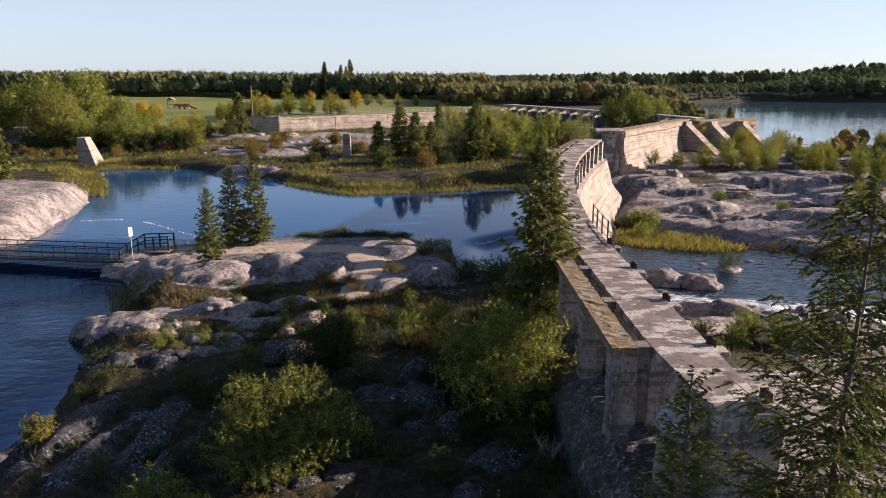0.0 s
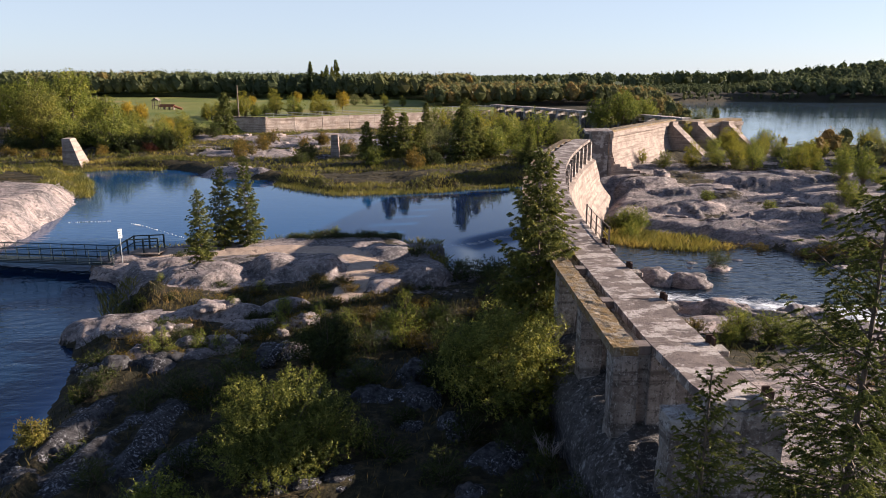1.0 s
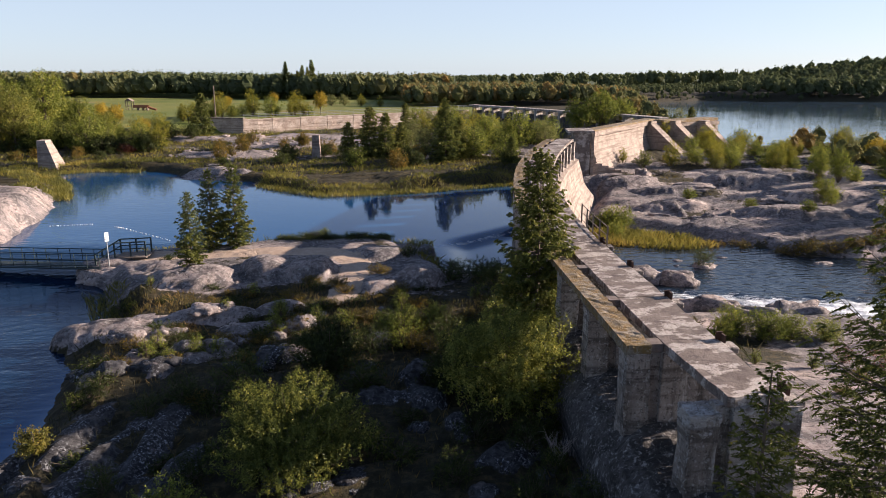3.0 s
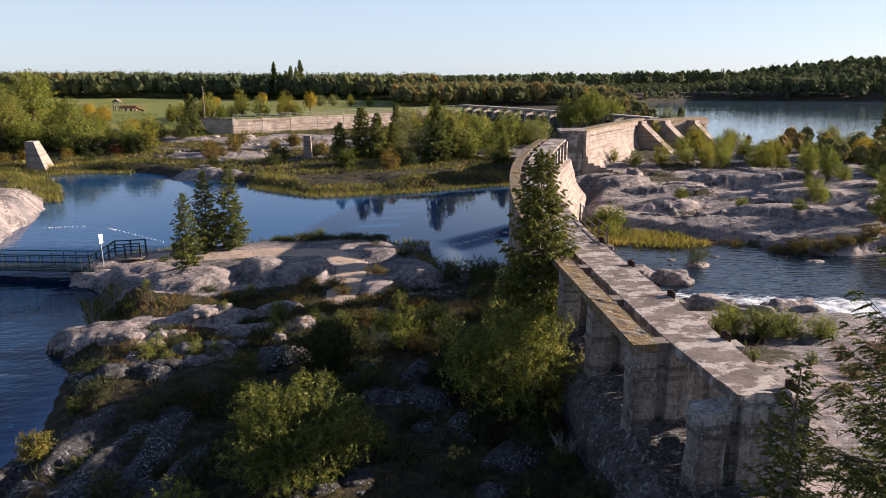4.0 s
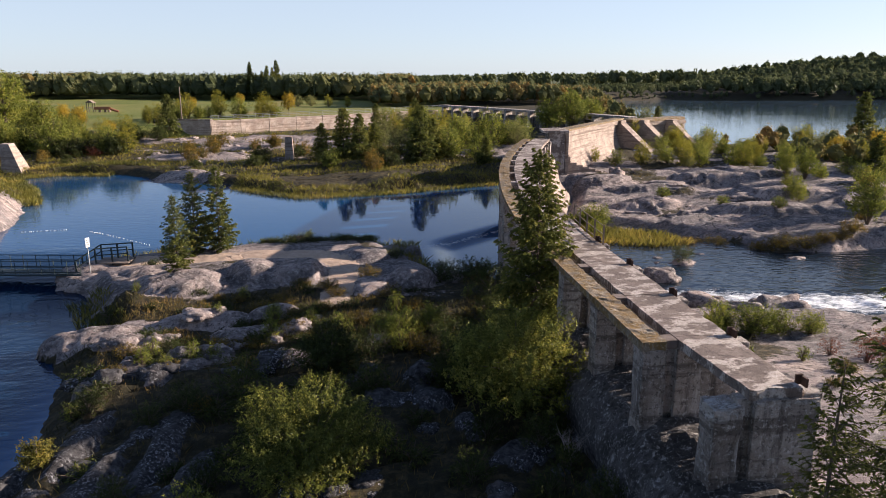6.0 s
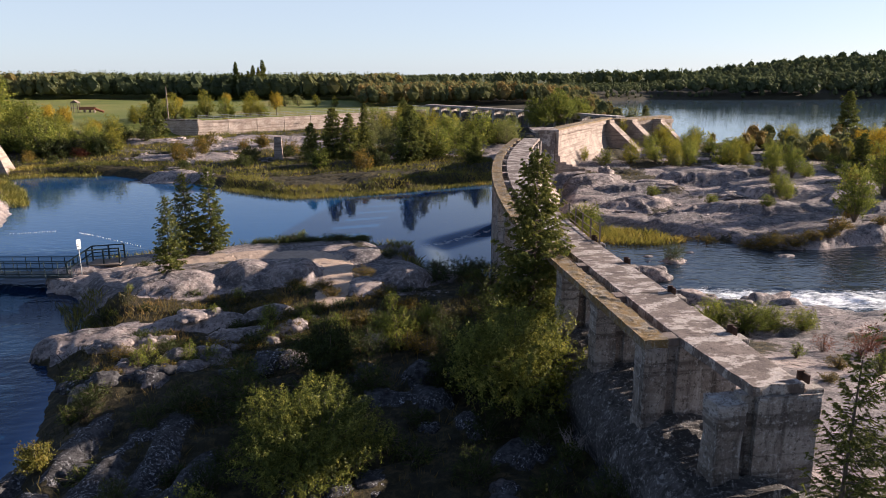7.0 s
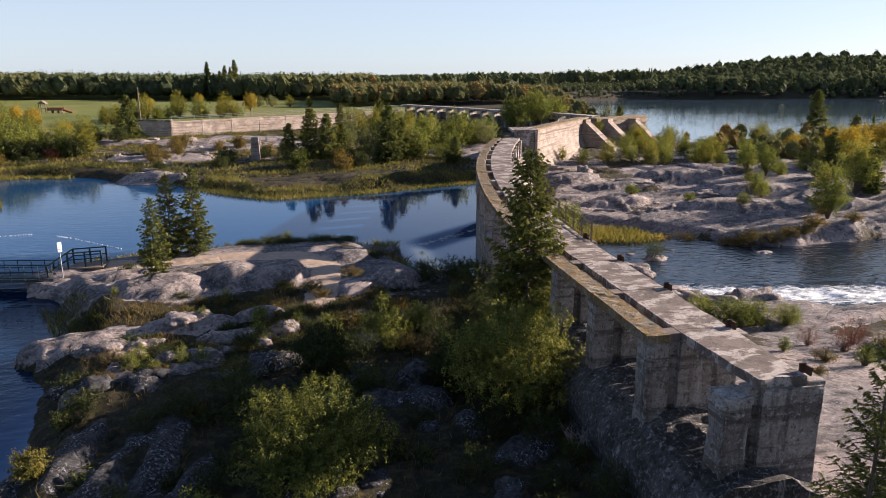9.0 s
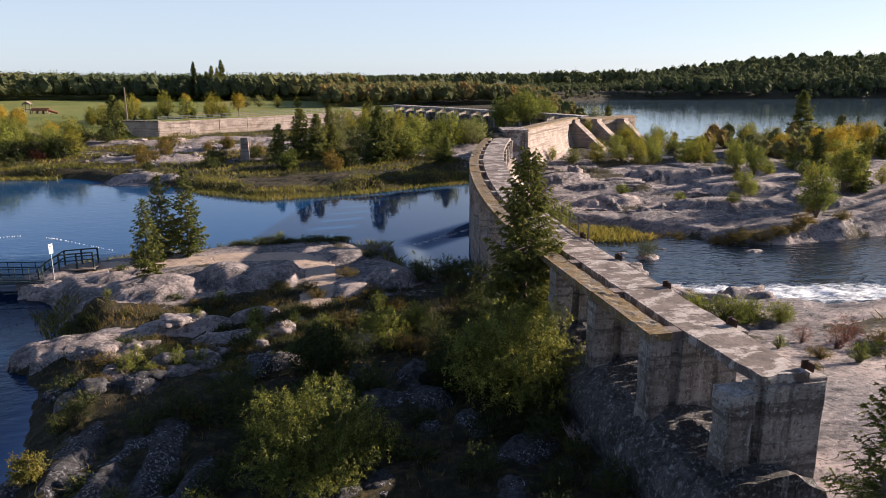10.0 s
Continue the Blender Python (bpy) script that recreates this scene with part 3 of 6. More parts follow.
# near rock: lichen plus shade put into the colour; right bank: dark stains
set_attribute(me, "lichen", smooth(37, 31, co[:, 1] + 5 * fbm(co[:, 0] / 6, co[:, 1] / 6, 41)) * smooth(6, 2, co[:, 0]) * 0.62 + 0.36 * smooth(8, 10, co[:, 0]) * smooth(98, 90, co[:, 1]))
set_attribute(me, "sand", smooth(1.5, 0.5, path_distance(co[:, 0], co[:, 1])))
set_attribute(me, "lawn", np.maximum(lawn_mask(co[:, 0], co[:, 1]), smooth(420, 520, co[:, 1])))
set_attribute(me, "far", smooth(330, 420, co[:, 1]))
me.polygons.foreach_set("use_smooth", np.ones(len(me.polygons), bool))
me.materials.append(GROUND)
tagged(new("ground", me), "pink-grey granite bedrock with soil, moss and lawn", "ground", kind="structure")


# ---- water ----
def foam_on_stream(x, y):
    centre = 49.6 - 0.36 * (x - 19) + 0.005 * (x - 19) ** 2
    band = np.exp(-((y - centre) / (2.7 + 0.05 * np.maximum(x - 18, 0))) ** 2)
    return 0.40 * band * smooth(8, 14, x) + 0.10 * smooth(52, 46, y)


def pool_foam_and_sheen(x, y):
    # last term paints the weir lip's glassy sky sheen as pale foam
    return 0.12 * smooth(60, 46, y) * smooth(-20, -24, x) * (0.4 + 0.6 * smooth(-30, -25, x)) + 0.1 * smooth(75, 62, y) * smooth(-26, -34, x) + 0.40 * smooth(-2.5, 0, x) * np.exp(-((y - 0.9 * x - 57.3) / 0.55) ** 2)


def stream_level(x, y):
    f = foam_on_stream(x, y)
    return -2.4 + 0.45 * f * (0.6 + 1.6 * fbm(x / 1.3, y / 0.8, 31)) + 0.5 * smooth(20, 8, x)


def water_sheet(name, poly, level, step, mat, label, foam=None):
    p = np.array(poly)
    xs = np.arange(p[:, 0].min() - 3, p[:, 0].max() + 3, step); ys = np.arange(p[:, 1].min() - 3, p[:, 1].max() + 3, step)
    me = grid_mesh(name, xs, ys, level, lambda c: outline_distance(poly, c[:, 0], c[:, 1]) < 1.2)
    co = np.empty(len(me.vertices) * 3, np.float32); me.vertices.foreach_get("co", co); co = co.reshape(-1, 3).astype(float)
    if name == "water_lake":       # calm and dark only under the far wooded bank
        set_attribute(me, "chop", 0.075 - 0.06 * smooth(-26 - 60 * smooth(140, 200, co[:, 0]), -12, outline_distance(poly, co[:, 0], co[:, 1]) + 9 * fbm(co[:, 0] / 30, co[:, 1] / 12, 3)) * smooth(20, 60, co[:, 1] - 0.25 * co[:, 0] - 170) * smooth(95, 150, co[:, 0]))
    else:
        set_attribute(me, "chop", 0.06 + 0.55 * smooth(66, 54, co[:, 1]) * smooth(-18, -23, co[:, 0]) + 0.10 * smooth(-10, -30, co[:, 0]))
    set_attribute(me, "foam", foam(co[:, 0], co[:, 1]) if foam else np.zeros(len(co)))
    me.polygons.foreach_set("use_smooth", np.ones(len(me.polygons), bool))
    me.materials.append(mat)
    return tagged(new(name, me), label, "water", kind="structure")


water_sheet("water_pool", POOL, river_level, 0.5, POOLW, "calm dark blue river pool running into a rippled channel", pool_foam_and_sheen)
water_sheet("water_stream", STREAM, stream_level, 0.3, STREAMW, "dark stream breaking into white rapids below the dam", foam_on_stream)
water_sheet("water_lake", LAKE, lambda x, y: 1.0 + 0 * x, 6.0, LAKEW, "wide calm lake reflecting the pale sky")

# ---- building helpers ----
def thing(name, label, category, at=(0, 0, 0), group="", kind=""):
    ob = new(name)
    ob.location = at
    ob.empty_display_size = 0.2
    return tagged(ob, label, category, group, kind)


def part(name, bm, mat, parent, label=""):
    me = bpy.data.meshes.new(name)
    bm.to_mesh(me)
    bm.free()
    me.materials.append(mat)
    ob = new(name, me)
    ob.parent = parent
    return tagged(ob, label)


def bm_box(bm, x0, x1, y0, y1, z0, z1, jitter=0.0, rng=random):
    vs = [bm.verts.new((x + rng.uniform(-jitter, jitter), y + rng.uniform(-jitter, jitter), z + rng.uniform(-jitter, jitter)))
          for x in (x0, x1) for y in (y0, y1) for z in (z0, z1)]
    for f in ((0, 1, 3, 2), (4, 6, 7, 5), (0, 4, 5, 1), (2, 3, 7, 6), (0, 2, 6, 4), (1, 5, 7, 3)):
        bm.faces.new([vs[i] for i in f])
    return vs


def bevel(bm, width, segments=1):
    bmesh.ops.bevel(bm, geom=list(bm.edges), offset=width, segments=segments, affect="EDGES", clamp_overlap=True)


def rough_up(bm, cuts, amp, scale=1.5):
    """Divides a block finely and wears its surface."""
    bmesh.ops.subdivide_edges(bm, edges=list(bm.edges), cuts=cuts, use_grid_fill=True)
    bm.normal_update()
    for v in bm.verts:
        n = noise.noise(v.co * scale) + 0.5 * noise.noise(v.co * scale * 3.1)
        v.co += v.normal * amp * (n - 0.3)


def tube(bm, pts, radii, sides=6):
    rings = []
    for k, (p, r) in enumerate(zip(pts, radii)):
        p = Vector(p)
        a = Vector(pts[min(k + 1, len(pts) - 1)]) - Vector(pts[max(k - 1, 0)])
        q = a.to_track_quat("Z", "Y")
        rings.append([bm.verts.new(p + q @ Vector((r * math.cos(2 * math.pi * s / sides), r * math.sin(2 * math.pi * s / sides), 0))) for s in range(sides)])
    for a, b in zip(rings, rings[1:]):
        for s in range(sides):
            bm.faces.new((a[s], a[(s + 1) % sides], b[(s + 1) % sides], b[s]))
    bm.faces.new(rings[0][::-1]); bm.faces.new(rings[-1])


# ---- the curved spillway dam ----
def dam_x(y):
    """The dam's upstream edge: straight at first, then bending away."""
    u = max(0.0, y - 35)
    return 4.10 + 0.0056 * u * u / (1 + 0.006 * u)


def dam_top(y):
    return 5.69 + 0.71 * float(smooth(30, 60, y))


def on_dam(y, out, z):
    """A place on the dam: y along it, out across it from the upstream edge."""
    d = (dam_x(y + 0.1) - dam_x(y - 0.1)) / 0.2
    n = Vector((1, -d)).normalized()
    return Vector((dam_x(y) + n.x * out, y + n.y * out, z))


def dam_block(y0, y1, o0, o1, z0, z1, steps=1, bev=0.03):
    """A block that follows the dam's bend."""
    bm = bmesh.new()
    rings = []
    for k in range(steps + 1):
        y = y0 + (y1 - y0) * k / steps
        zz = (z0(y) if callable(z0) else z0, z1(y) if callable(z1) else z1)
        rings.append([bm.verts.new(on_dam(y, o, z)) for o, z in ((o0, zz[0]), (o1, zz[0]), (o1, zz[1]), (o0, zz[1]))])
    for a, b in zip(rings, rings[1:]):
        for s in range(4):
            bm.faces.new((a[s], a[(s + 1) % 4], b[(s + 1) % 4], b[s]))
    bm.faces.new(rings[0][::-1]); bm.faces.new(rings[-1])
    bmesh.ops.recalc_face_normals(bm, faces=list(bm.faces))
    if bev:
        bevel(bm, bev)
    return bm


def dam_profile(y0, y1, step, profile):
    """A solid with a cross-section (out, z) that follows the dam; profile(y) gives the section."""
    bm = bmesh.new()
    n = max(2, int((y1 - y0) / step))
    rings = [[bm.verts.new(on_dam(y, o, z)) for o, z in profile(y)] for y in (y0 + (y1 - y0) * k / n for k in range(n + 1))]
    m = len(rings[0])
    for a, b in zip(rings, rings[1:]):
        for s in range(m):
            bm.faces.new((a[s], a[(s + 1) % m], b[(s + 1) % m], b[s]))
    bm.faces.new(rings[0][::-1]); bm.faces.new(rings[-1])
    bmesh.ops.recalc_face_normals(bm, faces=list(bm.faces))
    return bm


PIERS = [17.3, 21.15, 25.7, 30.3]
while PIERS[-1] < 84:
    PIERS.append(PIERS[-1] + 4.4 * (1 - 0.22 * float(smooth(40, 85, PIERS[-1]))))
dam = thing("spillway_dam", "long curved concrete spillway dam with piers and a cracked deck", "dam", kind="structure")
for k, y in enumerate(PIERS):
    half = 0.42
    zt = dam_top(y) - 0.30
    sunk = 0.12 if k == 0 else 0.0
    e = 0.50 if k == 0 else 0.0
    back = 3.62 if k == 0 else 3.35
    bm = dam_block(y - half, y + half, -0.02 + e, 0.84 + e, (0.0 if y < 33 else -2.5), zt - sunk - (0.05 if k == 0 else 0), 2, 0)
    rough_up(bm, 8, 0.075, 2.4)
    p = part("pier", bm, PIER, dam, "weathered grey concrete pier with a stop-log groove")
    bm = dam_block(y - half + 0.22, y + half - 0.22, 0.76 + e, 1.26 + e, 0.0 if y < 33 else -2.5, zt - 0.01, 1, 0)
    part("groove_web", bm, PIER, p)
    bm = dam_block(y - half, y + half, 1.18 + e, back, -0.5 if y < 33 else -2.5, zt, 2, 0)
    rough_up(bm, 8, 0.05, 2.4)
    part("pier_body", bm, PIER, p)
    if k < 3:
        for o0, o1, h in ((-0.05 + e, 0.85 + e, 0.22 + 0.26 * (k == 0)), (1.17 + e, back + 0.02, 0.16)):
            if k and o0 < 1:
                continue
            bm = dam_block(y - half - 0.02, y + half + 0.02, o0, o1, zt - h - sunk, zt - 0.02 - sunk * (o0 < 1) - 0.04 * (k == 0), 2, 0)
            rough_up(bm, 9, 0.07, 5.0)
            part("broken_rim", bm, RIM, p, "pale crumbling concrete rim")
    if 16 < y < 36:
        bm = dam_block(y - 0.3, y + 0.3, 3.17, 3.75, zt - 0.12, zt + 0.10, 1, 0.03)
        part("bracket_stub", bm, PIER, p)
        bm = bmesh.new()
        o = on_dam(y + 0.05, 3.12, dam_top(y))
        bm_box(bm, o.x - 0.05, o.x + 0.16, o.y - 0.04, o.y + 0.02, o.z - 0.06, o.z + 0.24)
        bm_box(bm, o.x + 0.10, o.x + 0.16, o.y - 0.30, o.y + 0.02, o.z - 0.06, o.z + 0.20)
        part("angle_bracket", bm, RUST, p, "rusty steel angle bracket")
# deck slabs, one to a bay
rng = random.Random(4)
for k, (a, b) in enumerate(zip(PIERS, PIERS[1:])):
    lift = rng.uniform(-0.015, 0.015)
    a0 = a - 0.30 if k == 0 else a + 0.012
    bm = dam_block(a0, b - 0.012, 1.22, 3.14, lambda y: dam_top(y) - 0.30 + lift, lambda y: dam_top(y) + lift, 8, 0)
    bmesh.ops.subdivide_edges(bm, edges=[e for e in bm.edges if abs((e.verts[0].co - e.verts[1].co).x) > 1.2], cuts=7, use_grid_fill=True)
    for v in bm.verts:
        edge = 0.06 * noise.noise(v.co * 1.7) + 0.03 * noise.noise(v.co * 5.0)
        if k == 0:       # the end slab lies askew
            v.co.x += 0.30 * max(0.0, (b - v.co.y) / (b - a0)) * (1 - 1.25 * (v.co.x - dam_x(a) - 1.22) / 1.92)
        if k == 0 and v.co.y < a0 + 0.05:
            v.co.y += 0.18 * noise.noise(Vector((v.co.x * 2.0, 3.0, 0.0)))
        v.co += Vector((edge * 0.5, edge * 0.5, edge * 0.35))
    part("deck_slab", bm, DECK, dam, "stained concrete deck slab with pale worn patches")
    if k >= 1:
        raised = 0.0 if k == 1 else -0.03
        bm = dam_block(a - 0.40 if k == 1 else a + 0.01, b - 0.01, -0.06, 0.78, lambda y: dam_top(y) - 0.34, lambda y: dam_top(y) + raised, 8, 0)
        rough_up(bm, 3, 0.06, 3.0)
        part("ledge_beam", bm, LEDGE, dam, "lichen-covered concrete ledge beam")
    # filling across the stop-log slot over each pier
    if k >= 1:
        bm = dam_block(a - 0.28, a + 0.28, 0.785, 1.215, lambda y: dam_top(y) - 0.32, lambda y: dam_top(y) - 0.02, 1, 0.01)
        part("slot_bridge", bm, DECK, dam)
# low weir between the piers of the straight part
bm = dam_profile(16.2, 34.5, 0.22, lambda y: [(4.6, -2.5), (4.3, 0.6), (3.5, 2.2), (2.4, 2.85), (1.2, 2.90), (0.3, 2.62), (-0.25, 2.20), (-0.62, 1.75), (-0.8, 1.1), (-0.9, -1.2)])
bmesh.ops.subdivide_edges(bm, edges=list(bm.edges), cuts=1, use_grid_fill=True)
for v in bm.verts:
    v.co += Vector((0.10 * noise.noise(v.co * 0.9), 0, 0.18 * noise.noise(v.co * 1.3) + 0.18 * noise.noise(v.co * 3.3) + 0.10 * noise.noise(v.co * 8)))
part("weir", bm, WEIR, dam, "rough eroded concrete weir slope")


def ogee(y):
    """Cross-section of the overflow face on the bend."""
    t = 1.0
    top = dam_top(y) - 0.32 - 2.1 * t
    foot = 4.5 + 0.5 * float(smooth(46, 60, y))
    return [(0.02, -2.5), (0.02, top - 0.4 * t), (0.9, top), (3.0, top), (3.4 + 0.3 * t, top - 0.25), (3.4 + 0.35 * (foot - 3.4), top - 1.3), (3.4 + 0.62 * (foot - 3.4), top - 2.9), (foot - 0.1, 0.2), (foot + 0.8, -0.8), (foot + 1.5, -3.0)]


bm = dam_profile(43.5, 88, 0.8, ogee)
bmesh.ops.subdivide_edges(bm, edges=[e for e in bm.edges], cuts=1, use_grid_fill=True)
for v in bm.verts:
    v.co += Vector((0.07 * noise.noise(v.co * 0.8), 0.05 * noise.noise(v.co * 1.1 + Vector((9, 0, 0))), 0.10 * noise.noise(v.co * 0.6)))
part("overflow_face", bm, FACE, dam, "smooth sunlit pink concrete overflow face")


bm = dam_profile(34.5, 43.6, 0.6, lambda y: [(4.2, -4.0), (3.8, -1.8), (2.6, -1.0), (0.8, -0.9), (0.0, -1.4), (-0.5, -4.0)])
part("sill", bm, WEIR, dam, "low wet concrete sill")


# ---- prisms with a footprint, for walls and towers ----
def prism(points, z0, z1, mat, parent, name, label="", worn=0.0, cuts=3):
    bm = bmesh.new()
    lo = [bm.verts.new((x, y, z0)) for x, y in points]
    hi = [bm.verts.new((x, y, z1)) for x, y in points]
    bm.faces.new(lo[::-1]); bm.faces.new(hi)
    m = len(points)
    for s in range(m):
        bm.faces.new((lo[s], lo[(s + 1) % m], hi[(s + 1) % m], hi[s]))
    bmesh.ops.recalc_face_normals(bm, faces=list(bm.faces))
    if worn:
        rough_up(bm, cuts, worn, 0.8)
    return part(name, bm, mat, parent, label)


def strip(a, b, width, off=0.0):
    """Footprint of a straight wall from a to b, width to its left."""
    a, b = Vector(a), Vector(b)
    d = (b - a).normalized()
    n = Vector((-d.y, d.x))
    return [tuple(a + n * off), tuple(b + n * off), tuple(b + n * (off + width)), tuple(a + n * (off + width))]


tower = thing("gate_tower", "square concrete gate tower with a flat cap", "tower", kind="structure")
prism([(20.3, 92.6), (22.5, 92.6), (23.1, 97.0), (20.9, 97.0)], -1, 6.5, DECK, tower, "shaft", worn=0.05)
prism([(19.3, 92.3), (22.9, 92.3), (23.7, 97.4), (20.1, 97.4)], 6.5, 6.82, DECK, tower, "cap", worn=0.04)
prism([(22.62, 92.8), (23.05, 92.8), (23.4, 94.4), (22.97, 94.4)], -1, 6.45, FACE, tower, "pilaster", worn=0.03)

# buttressed gravity section behind the tower
grav = thing("buttress_dam", "tall sloping concrete dam section with stained buttresses", "dam", kind="structure")


def batter_wall(a, b, top, foot, thick, mat, name, label="", slope=0.32):
    a, b = Vector(a), Vector(b)
    d = (b - a).normalized()
    n = Vector((d.y, -d.x))
    bm = bmesh.new()
    rings = []
    k = 14
    for i in range(k + 1):
        p = a + (b - a) * i / k
        h = top - foot
        sec = [(-thick, foot), (-thick, top), (0.35, top), (0.35, top - 0.7), (0, top - 0.75)] + [(slope * h * t * t * 1.0 + 0.1 * t, top - 0.75 - (h - 0.75) * t) for t in (0.25, 0.5, 0.75, 1.0)]
        rings.append([bm.verts.new((p.x + n.x * o, p.y + n.y * o, z + 0.06 * noise.noise(Vector((p.x, p.y, z))))) for o, z in sec])
    m = len(rings[0])
    for r, s in zip(rings, rings[1:]):
        for q in range(m):
            bm.faces.new((r[q], r[(q + 1) % m], s[(q + 1) % m], s[q]))
    bm.faces.new(rings[0][::-1]); bm.faces.new(rings[-1])
    bmesh.ops.recalc_face_normals(bm, faces=list(bm.faces))
    return part(name, bm, mat, grav, label)


def buttress(at, direction, width, top, foot, reach, mat, name="buttress"):
    at, d = Vector(at), Vector(direction).normalized()
    s = Vector((-d.y, d.x)) * width / 2
    bm = bmesh.new()
    sec = [(-0.6, foot), (-0.6, top), (0.9, top), (0.9, top - 0.5), (reach, foot)]
    L = [bm.verts.new((at.x + d.x * o + s.x, at.y + d.y * o + s.y, z)) for o, z in sec]
    R = [bm.verts.new((at.x + d.x * o - s.x, at.y + d.y * o - s.y, z)) for o, z in sec]
    bm.faces.new(L); bm.faces.new(R[::-1])
    for q in range(5):
        bm.faces.new((L[q], R[q], R[(q + 1) % 5], L[(q + 1) % 5]))
    bmesh.ops.recalc_face_normals(bm, faces=list(bm.faces))
    rough_up(bm, 3, 0.04, 0.8)
    return part(name, bm, mat, grav, "sloping concrete buttress")


batter_wall((24.2, 98.0), (41.5, 123.0), 6.25, -0.5, 1.4, FACE, "curtain_wall", "sunlit concrete wall with a heavy coping")
batter_wall((41.5, 123.0), (57.5, 131.5), 5.6, -0.5, 1.4, FACE, "curtain_wall", "sunlit concrete wall with a heavy coping")
OUT = (0.72, -0.69)
buttress((40.6, 121.4), OUT, 2.2, 6.2, -0.6, 8.5, FACE)
buttress((46.4, 125.2), OUT, 2.4, 6.0, -0.6, 8.0, FACE)
buttress((53.4, 128.8), OUT, 2.2, 5.8, -0.6, 7.5, FACE)
prism([(44.0, 123.5), (57.5, 131.5), (56.5, 134.0), (43.0, 126.0)], 5.62, 6.15, LEDGE, grav, "coping_block", worn=0.05)
prism(strip((23.8, 97.6), (41.6, 122.8), 1.9, -0.45), 6.27, 6.52, LEDGE, grav, "coping", "brown weathered coping", worn=0.04)
# stepped wing wall
wing = thing("stepped_wing_wall", "concrete wing wall stepping down to the rock", "wall", kind="structure")
for i in range(7):
    t = i / 7
    a = Vector((22.7, 93.6)) + Vector((6.6, 1.0)) * t
    b = a + Vector((6.6, 1.0)) / 7
    prism(strip(a, b + Vector((0.01, 0)), 0.9), -1.5, (3.2, 2.3, 1.95, 1.65, 1.35, 1.05, 0.8)[i], FACE, wing, "wall_step", worn=0.03, cuts=1)

# ---- long retaining wall with its railing, and the far pier dam ----
rwall = thing("retaining_wall", "long cracked sunlit concrete retaining wall", "wall", kind="structure")
A, B = Vector((-36.7, 160.5)), Vector((16.0, 187.5))
n = 9
for i in range(n):
    a, b = A + (B - A) * i / n, A + (B - A) * (i + 1) / n
    d = (b - a).normalized()
    prism(strip(a + d * 0.03, b - d * 0.03, 1.2), 0.6, 4.15 + 0.8 * i / n, WALL, rwall, "wall_panel", "weathered pale pink concrete wall panel", worn=0.10, cuts=5)
prism([(-44.5, 162.5), (-36.8, 160.45), (-36.2, 162.2), (-44.0, 164.2)], 0.6, 4.2, WALL, rwall, "end_panel", "shaded wall end", worn=0.08, cuts=4)
prism([(-44.5, 162.4), (-36.75, 160.35), (-36.3, 161.0), (-44.3, 163.0)], 4.2, 4.45, DECK, rwall, "coping", worn=0.02)
fence = thing("railing", "long thin galvanised pipe railing on top of the wall", "railing")
rails = bmesh.new()
for h in (0.35, 0.7, 1.05):
    tube(rails, [(A.x - 0.2, A.y + 0.6, 4.15 + h), (B.x, B.y + 0.6, 4.95 + h)], [0.03, 0.03], 4)
part("rail", rails, GALV, fence)
for i in range(37):
    t = i / 36
    p = A + (B - A) * t
    bm = bmesh.new()
    tube(bm, [(p.x, p.y + 0.6, 4.1 + 0.8 * t), (p.x, p.y + 0.6, 5.2 + 0.8 * t)], [0.022, 0.022], 4)
    part("post", bm, GALV, fence)
trestle = thing("pier_dam", "dark concrete pier dam with a thin pale deck", "dam", kind="structure")
line = [(16.0, 187.5), (24.2, 173.7), (31.9, 158.2), (40.0, 146.0), (46.0, 131.0)]
for (a, b) in zip(line, line[1:]):
    prism(strip(a, b, 2.2), 5.75, 6.2, PIER, trestle, "deck_slab", worn=0.03, cuts=2)
    a, b = Vector(a), Vector(b)
    d = (b - a).normalized()
    prism(strip(a, b, 1.0, 1.0), 0.5, 4.9, WEIR, trestle, "back_wall", worn=0.05)
    for i in range(4):
        p = a + (b - a) * (i + 0.5) / 4
        prism(strip(p - d * 0.35, p + d * 0.35, 2.0, -0.1), 0.2, 5.75, PIER, trestle, "pier", worn=0.03, cuts=1)

# ---- lone concrete pieces in and by the pool ----
def tapered(name, label, cat, base, top, at, z0, z1, mat, lean=(0, 0)):
    ob = thing(name, label, cat, (at[0], at[1], z0))
    bm = bmesh.new()
    vs = []
    for z, (w, d), off in ((0, base, (0, 0)), (z1 - z0, top, lean)):
        vs.append([bm.verts.new((sx * w / 2 + off[0], sy * d / 2 + off[1], z)) for sx, sy in ((-1, -1), (1, -1), (1, 1), (-1, 1))])
    for s in range(4):
        bm.faces.new((vs[0][s], vs[0][(s + 1) % 4], vs[1][(s + 1) % 4], vs[1][s]))
    bm.faces.new(vs[0][::-1]); bm.faces.new(vs[1])
    rough_up(bm, 6, 0.03, 1.2)
    part("body", bm, mat, ob)
    return ob


ob = tapered("concrete_pier_stub", "tapered pink concrete pier standing in the reeds", "pier", (3.1, 3.6), (1.2, 1.8), (-53.2, 107.0), -0.8, 4.5, FACE, (-1.35, 0.5))
ob = tapered("concrete_post", "squat square concrete post among shrubs", "post", (1.45, 1.4), (1.05, 1.05), (-15.8, 113.5), 0.0, 4.6, FACE)
ob = tapered("concrete_block", "tilted grey concrete block on the rocks", "block", (2.6, 2.2), (2.3, 1.9), (-29.8, 117.5), 0.2, 2.0, PIER)
ob.rotation_euler = (0.12, 0.16, 0.5)

# ---- plants ----
def unit(v):
    return v / np.maximum(1e-6, np.linalg.norm(v, axis=-1, keepdims=True))


